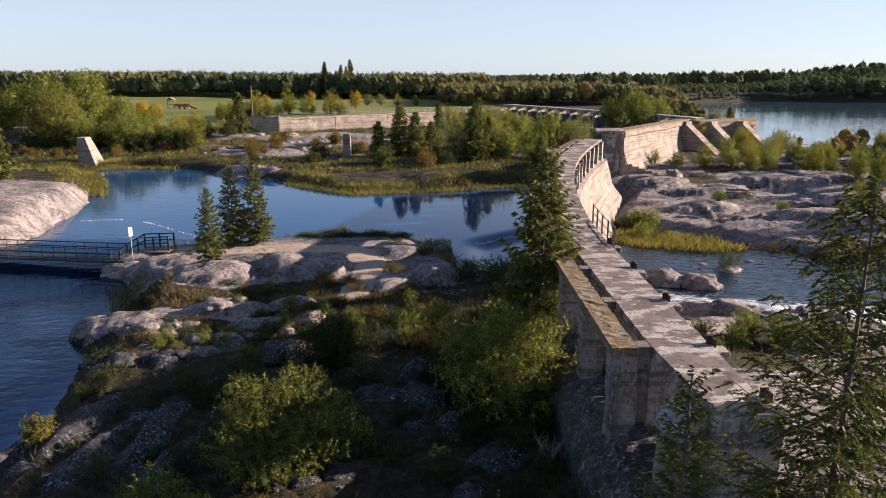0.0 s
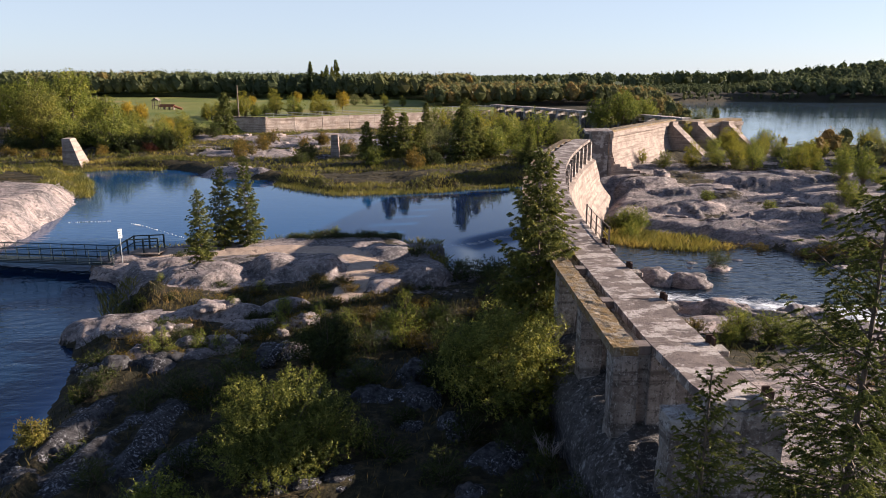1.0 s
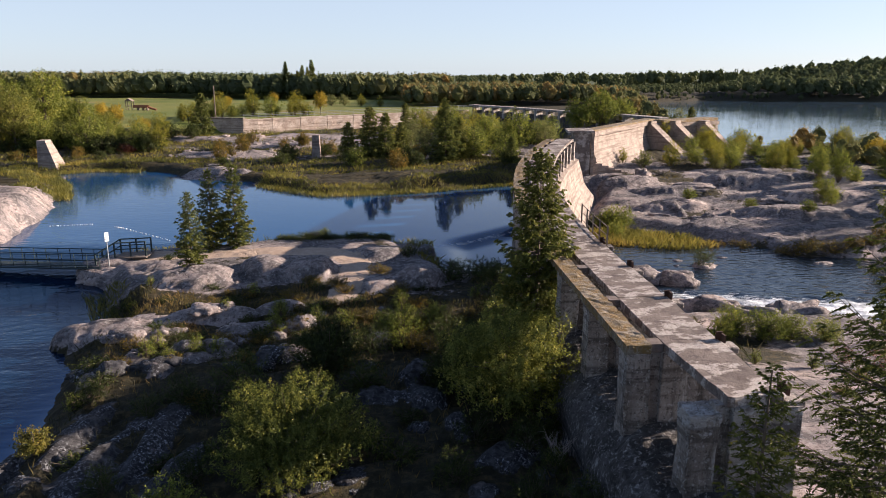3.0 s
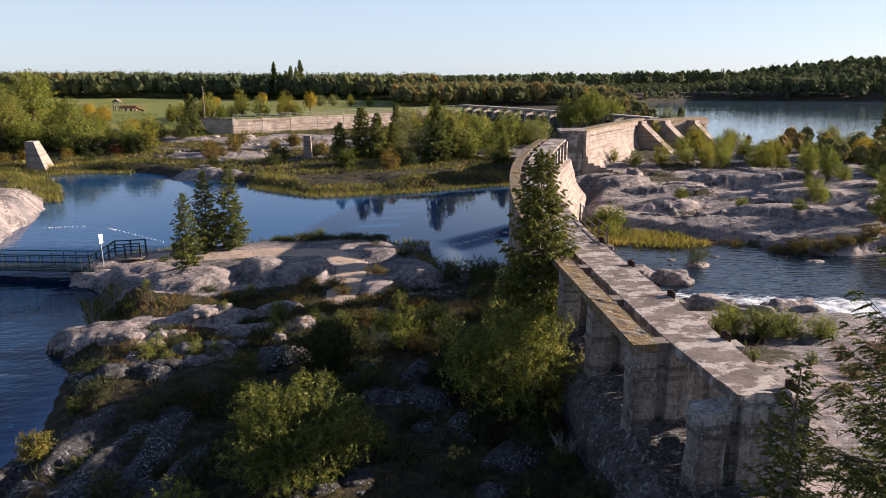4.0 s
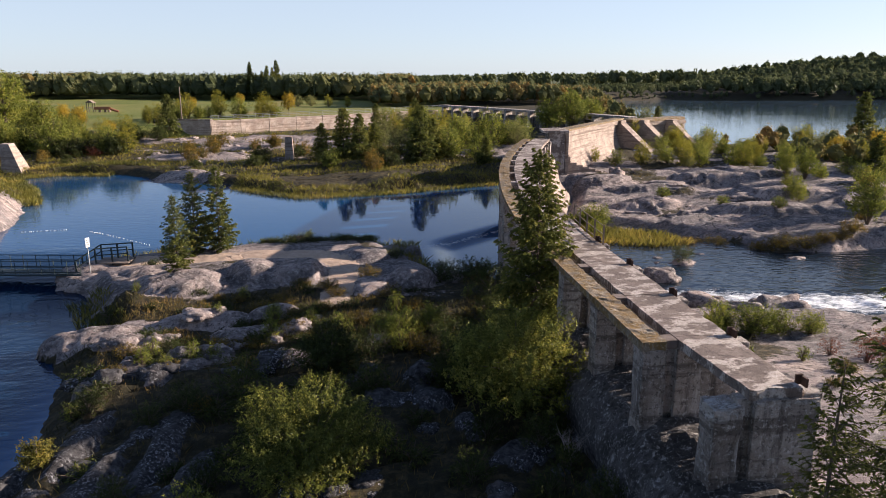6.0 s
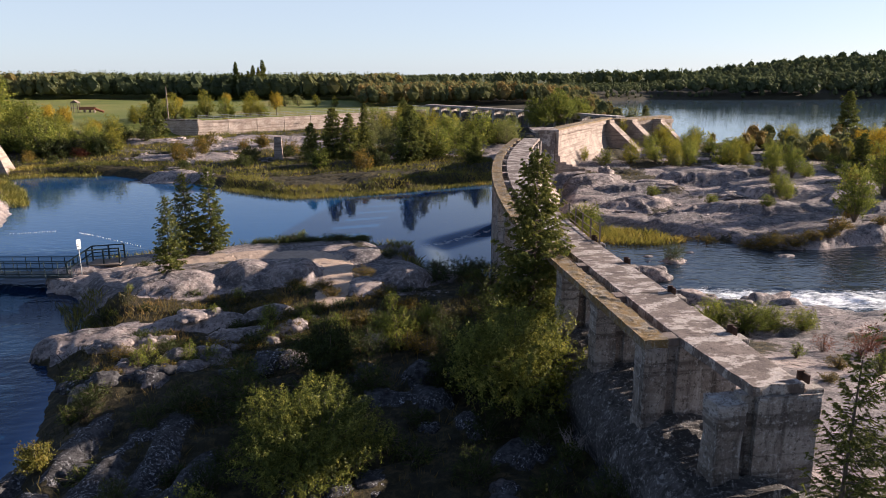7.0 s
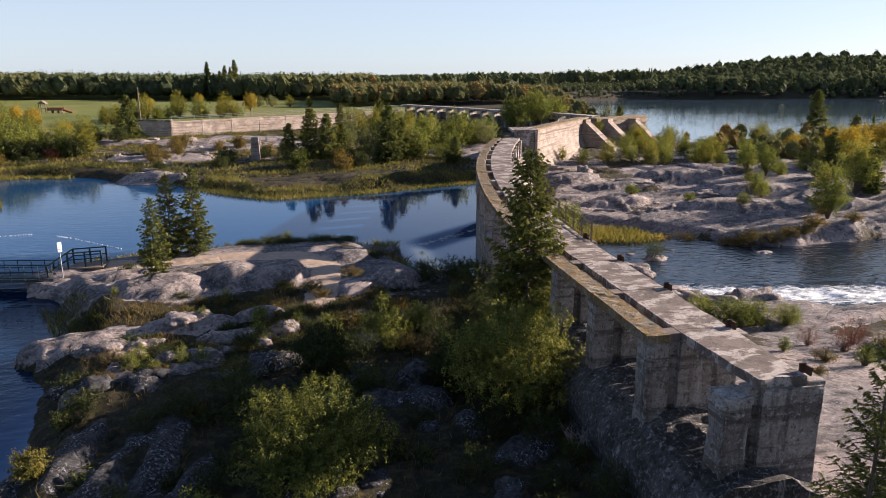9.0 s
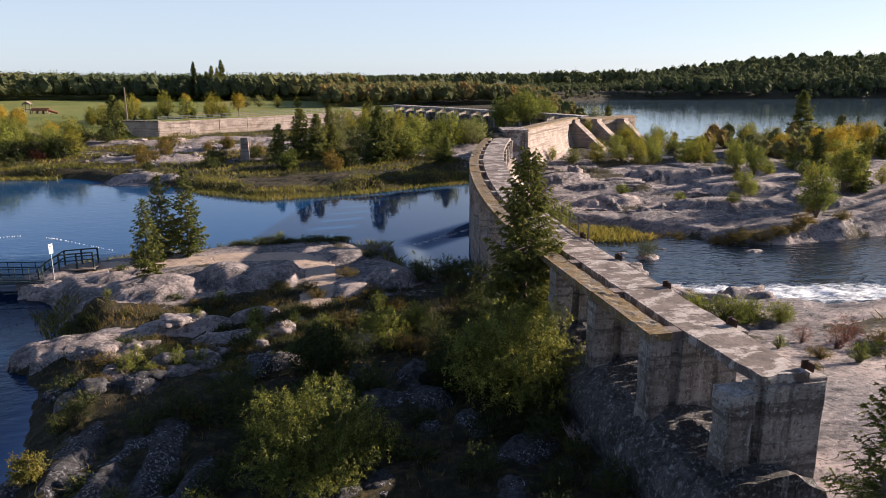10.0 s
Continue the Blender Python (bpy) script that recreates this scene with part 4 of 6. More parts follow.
def leaf_quads(centre, length, width, normal, rs, along=None, loose=0.55):
    """Pointed leaves: places (n,3), sizes (n,), rough facing (n,3)."""
    n = len(centre)
    nrm = unit(normal + loose * rs.normal(size=(n, 3)))
    a = rs.normal(size=(n, 3)) if along is None else along + 0.25 * rs.normal(size=(n, 3))
    a = unit(a - nrm * (a * nrm).sum(1, keepdims=True))
    b = np.cross(nrm, a)
    L, W = np.asarray(length)[..., None] / 2, np.asarray(width)[..., None] / 2
    return np.stack([centre - a * L - b * W, centre - a * L * 0.6 + b * W, centre + a * L], 1)


def leaves_mesh(name, quads, tint, mat):
    n, k = quads.shape[:2]
    me = array_mesh(name, quads.reshape(-1, 3), np.arange(k * n).reshape(n, k))
    set_attribute(me, "tint", np.repeat(tint, k))
    me.materials.append(mat)
    return me


def bumps(d, seed, scale):
    """Smooth variation over directions d (n,3)."""
    return fbm(d[:, 0] * scale + seed, d[:, 1] * scale + 1.7 * d[:, 2] * scale, seed * 0.37, 3)


def broadleaf(name, label, mat, seed, spread, height, shoots, leaves, leaf, stem=0.05, bare=0.02, cat="bush", ragged=1.0, slim=0.42):
    """A bush or broad-leaved tree: stems and limbs that end in leafy shoots, with an uneven outline and gaps."""
    rs = np.random.RandomState(seed)
    low = height * bare
    rise = low + (height - low) * (0.34 if cat == "bush" else 0.45)
    d = unit(rs.normal(size=(shoots, 3)) + np.array([0, 0, 0.30]))
    lobe = 1 + ragged * (0.34 * bumps(d, seed, 1.6) + 0.30 * bumps(d, seed + 3, 4.2))
    depth = rs.uniform(0.10, 1.0, shoots) ** 0.42
    # leave holes where the crown is thin
    keep = (bumps(d, seed + 9, 2.6) > -0.30) | (depth < 0.72)
    d, lobe, depth = d[keep], lobe[keep], depth[keep]
    tips = d * (lobe * depth)[:, None] * np.array([spread, spread, (height - rise)]) * 0.92
    tips[:, 2] = np.where(tips[:, 2] > 0, tips[:, 2], tips[:, 2] * (rise - low) / (height - rise) * 0.95) + rise
    n = len(tips)
    per = max(3, leaves // n)
    way = unit(d * 0.55 + np.array([0, 0, 0.55]) + 0.35 * rs.normal(size=(n, 3)))
    length = (0.16 * spread + 1.2 * leaf) * rs.uniform(0.6, 1.5, n)
    ob = thing(name, label, cat, group=label.split(" ")[0] + " " + name.replace("_", " ") + " group")
    bm = bmesh.new()
    base = Vector((0, 0, -0.3))
    for i in range(0, n, max(1, n // 26)):
        c = Vector(tips[i])
        if cat == "bush":
            tube(bm, [base, Vector((c.x * 0.35, c.y * 0.35, max(0.2, c.z * 0.5))), c], [stem * 0.8, stem * 0.5, stem * 0.15], 4)
        else:
            start = Vector((0, 0, max(low, c.z * 0.55)))
            tube(bm, [start, (start + c) / 2 + Vector((0, 0, 0.12 * height * rs.uniform(0, 0.5))), c], [stem * 0.6, stem * 0.4, stem * 0.12], 4)
    if cat != "bush":
        tube(bm, [(0, 0, -0.5), (0.03 * height * rs.uniform(-1, 1), 0, height * 0.4), (0, 0.02 * height, height * 0.88)], [stem * 1.6, stem * 1.1, stem * 0.2], 6)
    part("trunk", bm, BARK, ob)
    i = np.repeat(np.arange(n), per)
    f = rs.uniform(0, 1, len(i))
    side = unit(rs.normal(size=(len(i), 3)))
    p = tips[i] - way[i] * (length[i] * f)[:, None] + side * (leaf * rs.uniform(0.2, 1.3, len(i)))[:, None]
    p[:, 2] = np.maximum(p[:, 2], 0.04)
    size = leaf * rs.uniform(0.6, 1.3, len(i))
    face = d[i] * 0.5 + np.array([0, 0, 0.5]) + 0.45 * rs.normal(size=(len(i), 3))
    quads = leaf_quads(p, size, size * slim, face, rs, way[i] * 0.7 + side)
    # shoots deeper in the crown get a slightly lower tint
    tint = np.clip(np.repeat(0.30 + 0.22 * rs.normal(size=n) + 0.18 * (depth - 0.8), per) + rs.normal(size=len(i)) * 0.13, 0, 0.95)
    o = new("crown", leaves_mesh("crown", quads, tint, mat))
    o.parent = ob
    return ob


def conifer(name, label, seed, height, spread, tuft, mat=None, low=0.06, taper=0.8, tiers=34, branchlets=9, tufts=5, fat=0.34, droop=0.42):
    """A spruce: a straight trunk with uneven tiers of boughs, each a drooping spray of branchlets set with needle tufts."""
    rs = np.random.RandomState(seed)
    ob = thing(name, label, "tree", group="spruces round the water")
    bm = bmesh.new()
    tube(bm, [(0, 0, -0.6), (0, 0, height * 0.5), (0, 0, height * 0.985)], [0.011 * height, 0.006 * height, 0.010], 7)
    pos, ways, sizes, tint = [], [], [], []
    up = np.array([0, 0, 1.0])
    for k in range(tiers):
        t = low + (0.985 - low) * ((k + rs.uniform(-0.3, 0.3)) / tiers)
        z0 = height * t
        reach = spread * max(0.03, 1 - (t - low) / (1 - low)) ** taper * (0.72 + 0.28 * min(1, (t - low) / 0.14)) + 0.05 * spread
        boughs = int(round(5 + 2.5 * (1 - t)))
        turn = rs.uniform(0, 6.3)
        for b in range(boughs):
            az = turn + 2 * math.pi * b / boughs + rs.normal() * 0.3
            L = reach * rs.choice((0.55, 0.8, 0.95, 1.0, 1.12)) * rs.uniform(0.85, 1.12)
            h = np.array([math.cos(az), math.sin(az), 0.0])
            side = np.array([-h[1], h[0], 0.0])
            fall = -droop * (1 - t) ** 0.8 + 0.75 * t ** 2.5 + rs.normal() * 0.09
            at = lambda f: h * (f * L) + up * (z0 + L * (fall * f + 0.26 * f ** 2.4))
            m = max(3, int(branchlets * (0.35 + 0.65 * L / spread)))
            if L > 0.06 * height * 0.5:
                tube(bm, [tuple(at(0.0)), tuple(at(0.55)), tuple(at(0.97))], [0.010 * L + 0.005, 0.006 * L + 0.003, 0.003], 3)
            for j in range(m):
                f = 0.16 + 0.84 * (j + rs.uniform(0.2, 0.8)) / m
                root = at(f)
                for sgn in (-1, 1):
                    if rs.uniform() < 0.06:
                        continue
                    w = unit(h * rs.uniform(0.5, 1.0) + side * sgn * rs.uniform(0.45, 1.0) + up * rs.uniform(-0.55, 0.12))
                    l = L * (0.42 * (1.05 - f) + 0.10) * rs.uniform(0.7, 1.25)
                    g = (np.arange(tufts) + rs.uniform(0.3, 1.0, tufts)) / tufts
                    pos.append(root + w * (g * l)[:, None] - up * (0.16 * l * g * g)[:, None])
                    ways.append(unit(w[None] + 0.40 * rs.normal(size=(tufts, 3))))
                    sizes.append(tuft * rs.uniform(0.7, 1.25, tufts) * (0.6 + 0.4 * (1 - t)))
                    # tint rises outwards along bough and branchlet
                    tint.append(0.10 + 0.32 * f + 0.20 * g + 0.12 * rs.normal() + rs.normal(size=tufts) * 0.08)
    tip = np.array([[0, 0, height * (0.93 + 0.07 * i / 14)] for i in range(14)])
    pos.append(tip); ways.append(unit(up[None] + 0.6 * rs.normal(size=(14, 3)))); sizes.append(np.full(14, tuft * 0.6)); tint.append(np.full(14, 0.45))
    part("trunk", bm, BARK, ob)
    p, w, sz, tn = np.concatenate(pos), np.concatenate(ways), np.concatenate(sizes), np.concatenate(tint)
    a = leaf_quads(p, sz, sz * fat, up[None] + 0.35 * rs.normal(size=p.shape), rs, w)
    b = leaf_quads(p, sz * 0.9, sz * fat, np.cross(w, up[None]) + 0.35 * rs.normal(size=p.shape), rs, w - 0.25 * up)
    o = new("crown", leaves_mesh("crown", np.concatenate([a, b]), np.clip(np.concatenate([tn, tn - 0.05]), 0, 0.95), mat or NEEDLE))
    o.parent = ob
    return ob


def stand(ob, x, y, scale=1.0, turn=0.0, sink=0.0, tall=1.0):
    ob.matrix_basis = Matrix.Translation((x, y, ground_at(x, y) - sink)) @ Matrix.Rotation(turn, 4, "Z") @ Matrix.Diagonal((scale, scale, scale * tall, 1))
    return ob


def stand_copy(ob, x, y, scale=1.0, turn=0.0, sink=0.0, tall=1.0):
    c = copy_thing(ob, Matrix.Identity(4))
    return stand(c, x, y, scale, turn, sink, tall)


# foreground trees and bushes
hero = stand(conifer("spruce_tree", "tall dark green spruce beside the dam", 5, 10.7, 2.6, 0.28, taper=0.66, tiers=44, branchlets=10, tufts=7, fat=0.40), 3.65, 33.0)
tall = stand(conifer("spruce_tree", "tall green spruce with lighter outer needles", 6, 12.9, 2.9, 0.115, mat=NEEDLE, low=0.10, taper=0.68, tiers=58, branchlets=14, tufts=16, fat=0.32, droop=0.55), 4.4, 9.3)
tall.location.z = -0.2
small = stand(conifer("young_spruce", "young dark spruce in front of the pier", 8, 10.15, 1.45, 0.085, low=0.10, taper=0.72, tiers=48, branchlets=11, tufts=13, fat=0.34), 2.0, 8.9)
small.location.z = 0.1
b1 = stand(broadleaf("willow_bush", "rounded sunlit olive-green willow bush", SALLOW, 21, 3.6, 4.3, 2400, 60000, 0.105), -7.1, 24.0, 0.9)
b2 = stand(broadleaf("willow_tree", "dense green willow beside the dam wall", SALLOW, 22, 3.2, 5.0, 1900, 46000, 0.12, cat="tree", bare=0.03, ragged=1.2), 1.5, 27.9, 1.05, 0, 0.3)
b3 = stand(broadleaf("alder_bush", "dark shaded alder bush on rock", DARKLEAF, 23, 2.3, 3.0, 800, 16000, 0.12), -6.6, 32.6, 0.95)
b5 = stand(broadleaf("alder_bush", "small dark alder bush among rocks", DARKLEAF, 25, 2.2, 3.0, 260, 3600, 0.15), -9.8, 28.4, 0.6)
b4 = stand(broadleaf("willow_bush", "small sunlit yellow-green willow bush", LEAF, 24, 1.3, 1.9, 420, 6000, 0.095), -3.0, 36.6)
stand_copy(b4, -1.2, 37.6, 0.9, 1.3)
stand_copy(b3, 0.3, 33.0, 0.8, 2.0)
stand_copy(b3, -1.0, 30.0, 0.7, 4.0)
stand_copy(b5, 2.6, 37.5, 0.7, 0.7)
stand_copy(b5, -10.5, 30.5, 0.75, 3.0)
stand_copy(b5, 3.2, 42.5, 0.9, 5.0)
stand_copy(b4, -11.0, 21.0, 1.1, 1.0)
stand_copy(b4, -9.4, 20.4, 0.7, 3.2)
fg_shrub = stand(broadleaf("low_shrub", "low dark juniper-like shrub on rock", DARKLEAF, 31, 1.3, 0.8, 180, 1500, 0.125), -9.5, 57.2)
fg_gold = stand(broadleaf("low_shrub", "low rust and olive autumn shrub", LEAFO, 32, 1.0, 0.85, 180, 1500, 0.10), -4.5, 47.3)
fg_green = stand(broadleaf("low_shrub", "low bright green sapling shrub", LEAF, 33, 0.65, 1.35, 160, 1700, 0.08), -10.2, 40.5)
rng = random.Random(11)
for k in range(12):
    stand_copy(fg_shrub, -12.2 + 0.72 * k, 57.8 + 0.5 * math.sin(k * 2.1), rng.uniform(0.75, 1.05), k, 0, 0.8)
for x, y, s in ((-7.0, 57.6, 0.9), (-4.6, 58.0, 1.0), (-12.5, 57.8, 0.8), (-15.6, 46.2, 0.7), (-20, 51.6, 0.6), (1.0, 49.5, 1.3), (3.0, 47.0, 1.6), (0.3, 46.2, 1.3), (-2.6, 52.5, 0.9), (-9.0, 46.0, 0.7)):
    stand_copy(fg_shrub, x, y, s, rng.uniform(0, 6))
for x, y, s in ((-7.2, 45.2, 0.9), (-6.6, 43.8, 0.8), (-9.8, 43.0, 0.9), (-12.6, 36.4, 1.0), (-17.2, 36.4, 0.9), (-9.0, 38.6, 1.0), (-11.0, 42.0, 0.7), (-5.0, 39.3, 1.0), (-14.6, 34.0, 0.7), (-2.0, 41.0, 0.9), (-3.6, 43.2, 0.7), (0.8, 38.6, 0.8)):
    stand_copy(fg_gold, x, y, s, rng.uniform(0, 6))
for x, y, s in ((-12.6, 35.0, 1.0), (-13.8, 35.6, 0.8), (-9.2, 57.8, 0.9), (-8.0, 39.6, 0.8), (-16.0, 34.6, 0.8), (-4.2, 37.6, 0.9), (3.6, 21.2, 0.7), (-13.5, 41.0, 0.6), (1.6, 42.2, 0.7)):
    stand_copy(fg_green, x, y, s, rng.uniform(0, 6))
# low brush between the ledges of the island
for k in range(95):
    x, y = rng.uniform(-21.5, -1.0), rng.uniform(33, 47.5)
    a, b = np.array([x]), np.array([y])
    if float(outline_distance(POOL, a, b)[0]) < 0.5 or (x < -16.5 and y < 38.5) or outcrops(a, b)[1][0] > 0.4 or path_distance(a, b)[0] < 1.2:
        continue
    stand_copy(rng.choice((fg_shrub, fg_gold, fg_gold, fg_green, fg_shrub)), x, y, rng.uniform(0.5, 1.05), rng.uniform(0, 6), 0, rng.uniform(0.7, 1.2))
# scattered low shrubs over the shaded foreground
for k in range(70):
    x, y = rng.uniform(-19, 3.0), rng.uniform(17, 42)
    if green_cover(np.array([x]), np.array([y]))[0] + rng.uniform(-0.1, 0.15) < 0.52 or path_distance(np.array([x]), np.array([y]))[0] < 1.3:
        continue
    if float(outline_distance(POOL, np.array([x]), np.array([y]))[0]) < 1.5:
        continue
    src = rng.choice((fg_shrub, fg_shrub, fg_gold, fg_green))
    stand_copy(src, x, y, rng.uniform(0.6, 1.1), rng.uniform(0, 6))
for x, y, s in ((2.2, 25.6, 0.6), (1.6, 23.8, 0.5), (-0.2, 25.4, 0.55), (2.6, 19.8, 0.5), (-1.2, 22.6, 0.5), (0.4, 18.6, 0.5), (-7.4, 28.2, 0.6), (-4.8, 30.2, 0.6), (-12.8, 29.6, 0.55), (-9.6, 26.6, 0.5), (2.4, 30.6, 0.8), (-14.2, 29.0, 0.4), (-8.6, 19.6, 0.5), (1.2, 21.0, 0.45), (2.2, 22.4, 0.4), (0.8, 27.0, 0.6), (-10.8, 23.6, 0.45), (-13.8, 23.0, 0.4), (-17.0, 30.0, 0.4), (-15.0, 36.2, 0.35), (-5.6, 27.2, 0.45), (-4.6, 34.6, 0.55), (-0.6, 35.2, 0.6)):
    stand_copy(b5, x, y, s, x * 3 + y)
for x, y, s in ((33.6, 62.6, 1.5), (35.2, 62.0, 1.7), (41.5, 62.2, 1.4), (43.0, 62.6, 1.5), (48.0, 63.4, 1.3), (28.2, 66.4, 1.6), (30.6, 65.6, 1.5), (26.4, 67.6, 1.5), (37.5, 61.5, 1.6), (39.5, 61.8, 1.4), (15.8, 60.4, 1.0), (13.6, 37.6, 1.0)):
    stand_copy(fg_gold, x, y, s, x)
for x, y, s in ((16.0, 37.4, 1.0), (17.6, 36.6, 1.1), (19.2, 36.8, 0.95), (15.0, 36.4, 0.7), (20.8, 36.0, 0.8)):
    stand_copy(b4, x, y, s, x)
for x, y, s in ((16.2, 37.2, 1.0), (17.6, 36.4, 1.2), (15.0, 36.0, 0.9), (19.0, 37.0, 1.0), (13.0, 34.0, 0.8)):
    stand_copy(fg_green, x, y, s, x)
straw = stand(broadleaf("straw_bush", "pale straw-yellow dry bush by the river", REED, 61, 0.8, 1.4, 200, 2600, 0.12), -17.6, 26.2)
# three island spruces
sp = stand(conifer("spruce_tree", "slim green spruce on the island rock", 12, 6.3, 1.45, 0.28, taper=0.6, tiers=24, branchlets=6, tufts=4, fat=0.42), -17.8, 55.6)
stand_copy(sp, -16.0, 55.8, 1.05, 1.9)
stand_copy(sp, -17.6, 49.0, 0.82, 3.0)
# trees across the pool
mid_sp = stand(conifer("spruce_tree", "dark spruce among shrubs by the pool", 14, 8.0, 2.5, 0.62, taper=0.7, tiers=24, branchlets=4, tufts=3, fat=0.50), -7.3, 113)
for x, y, s in ((4.2, 106.5, 1.05), (-10.6, 111.5, 0.75), (-4.8, 112, 0.9), (6.5, 109, 0.8), (-2.4, 114, 0.7), (13.5, 102, 0.5)):
    stand_copy(mid_sp, x, y, s, rng.uniform(0, 6))
mid_b = stand(broadleaf("willow_bush", "grey-green willow thicket by the pool", PALELEAF, 41, 2.9, 5.2, 260, 3000, 0.30), 2, 118)
mid_g = stand(broadleaf("willow_bush", "olive green willow thicket on rock", LEAF, 42, 2.8, 5.0, 260, 3000, 0.30), 9, 112)
mid_y = stand(broadleaf("aspen_sapling", "slender yellowing aspen sapling by rocks", LEAFY, 43, 2.0, 5.6, 230, 2700, 0.28), -3, 116)
mid_d = stand(broadleaf("dark_shrub", "dark leafy shrub among rocks", DARKLEAF, 44, 2.4, 3.0, 220, 2400, 0.27), -20, 112)
mid_au = stand(broadleaf("autumn_shrub", "brown and gold autumn shrub", LEAFO, 45, 2.0, 3.2, 220, 2400, 0.25), -3, 100)


def scatter(sources, count, x0, x1, y0, y1, s0, s1, seed, ok=None):
    r = random.Random(seed)
    made = tries = 0
    while made < count and tries < count * 12:
        tries += 1
        x, y = r.uniform(x0, x1), r.uniform(y0, y1)
        a, b = np.array([x]), np.array([y])
        if min(float(outline_distance(p, a, b)[0]) for p in (POOL, STREAM, LAKE)) < 1.6 or (ok and not ok(x, y)):
            continue
        stand_copy(r.choice(sources), x, y, r.uniform(s0, s1), r.uniform(0, 6), 0, r.uniform(0.85, 1.2))
        made += 1


left_of = lambda x, y: x < dam_x(min(max(y, 30), 88)) - 2
scatter((mid_b, mid_g, mid_g, mid_y, mid_d), 34, -4, 26, 108, 150, 0.7, 1.35, 1)
scatter((mid_g, mid_d, mid_au), 14, -14, 14, 100, 112, 0.5, 0.9, 2, left_of)
scatter((mid_d, mid_au), 16, -34, -10, 104, 130, 0.5, 0.9, 3)
# right bank thickets
scatter((mid_g, mid_g, mid_y, mid_y, mid_b), 95, 42, 100, 99, 128, 0.4, 0.78, 4, lambda x, y: y > 96 + 0.02 * x)
scatter((mid_g, mid_y, mid_au), 22, 46, 80, 64, 96, 0.35, 0.7, 5, lambda x, y: x > 40 + 0.2 * (96 - y))
for x, y, s, src in ((38.5, 105, 0.75, mid_y), (43.5, 101, 0.8, mid_y), (31, 105, 0.45, mid_y), (34.0, 104, 0.55, mid_g), (47, 103, 0.7, mid_g)):
    stand_copy(src, x, y, s, x)
scatter((mid_y, mid_g), 14, -52, -24, 164, 182, 0.5, 0.9, 16, lambda x, y: y > 163 + 0.512 * (x + 36.7))
gold = stand(broadleaf("aspen_tree", "golden yellow autumn aspen tree", GOLD, 46, 2.2, 6.5, 300, 4200, 0.27, cat="tree", bare=0.2), 70, 92)
for x, y, s in ((52.0, 123.5, 0.55), (66, 84, 0.75), (76, 97, 1.0), (84, 95, 0.9), (88, 106, 0.9), (70, 104, 0.7), (80, 108, 0.8)):
    stand_copy(gold, x, y, s, x)
for x, y, s in ((92, 128, 1.25), (66, 90, 0.75), (58, 73, 0.7)):
    stand_copy(mid_sp, x, y, s, x)
sap = stand(broadleaf("poplar_sapling", "young leafy green poplar on the rock", LEAF, 48, 2.2, 5.4, 520, 8500, 0.18, bare=0.08), 47.5, 66.5, 1.2)
for x, y, s in ((56, 73, 1.3), (51.5, 88, 0.85), (60, 62, 1.2), (19.3, 70.5, 0.6), (52.0, 84.5, 0.8)):
    stand_copy(sap, x, y, s, y)
# large trees beyond the dam
big = stand(broadleaf("maple_tree", "broad green tree behind the dam", LEAF, 51, 4.3, 9.5, 700, 11000, 0.32, 0.12, 0.2, "tree"), 38, 142)
stand_copy(big, 33, 140, 0.85, 2)
stand_copy(big, 43.5, 146, 0.75, 4)
stand_copy(mid_sp, 60, 150, 0.8, 1)
stand_copy(mid_b, 57, 150, 1.1, 1)
olive = stand(broadleaf("bur_oak_tree", "large olive tree at the field's edge", OLIVE, 52, 5.2, 12.5, 700, 11000, 0.36, 0.14, 0.15, "tree"), -68.5, 127, 0.85)
dark = stand(broadleaf("elm_tree", "large green tree at the field's edge", LEAF, 53, 5.2, 12.5, 700, 11000, 0.36, 0.14, 0.15, "tree"), -73, 133, 0.95)
green = stand(broadleaf("poplar_tree", "leafy green poplar by the field", LEAF, 54, 4.6, 11.0, 640, 10000, 0.36, 0.13, 0.15, "tree"), -78, 128, 0.9)
for src, x, y, s in ((dark, -70, 142, 1.1), (green, -80, 136, 1.0), (dark, -84, 128, 1.0), (green, -62, 124, 0.8), (olive, -67, 124, 0.75), (green, -55, 124, 0.62), (dark, -50, 125, 0.45),
                     (green, -90, 130, 1.0), (dark, -62, 138, 1.05), (olive, -56, 135, 0.7), (dark, -98, 136, 1.0)):
    stand_copy(src, x, y, s * (0.95 if x < -66 else 0.62), x * y)
scatter((mid_g, mid_d, mid_d, mid_y), 46, -72, -38, 119, 140, 0.7, 1.25, 7, lambda x, y: y < 136 + 0.15 * (x + 60) and x < -40)
scatter((mid_d, mid_au), 20, -75, -48, 110, 120, 0.4, 0.7, 8)
for x, y, s in ((-60, 150, 0.9), (-66, 158, 0.8), (-52, 143, 0.6)):
    stand_copy(gold, x, y, s, x)
scatter((mid_g, mid_y, mid_d, mid_g), 26, -110, -64, 138, 162, 0.7, 1.15, 18)
scatter((mid_g, mid_b, mid_b, mid_y), 9, 0, 15, 152, 172, 0.7, 1.0, 19, lambda x, y: y < 156 + 0.512 * (x + 36.7))
for x, y, s in ((-1, 160, 0.7), (8, 164, 0.8)):
    stand_copy(mid_sp, x, y, s, x)
for x, y, s in ((19.6, 74.6, 1.5), (21.2, 75.0, 1.6), (20.4, 74.2, 1.3), (26.0, 66.6, 0.9), (31.0, 80.0, 0.8), (36.5, 76.0, 0.7), (41.0, 72.0, 0.8)):
    stand_copy(b4, x, y, s, x)
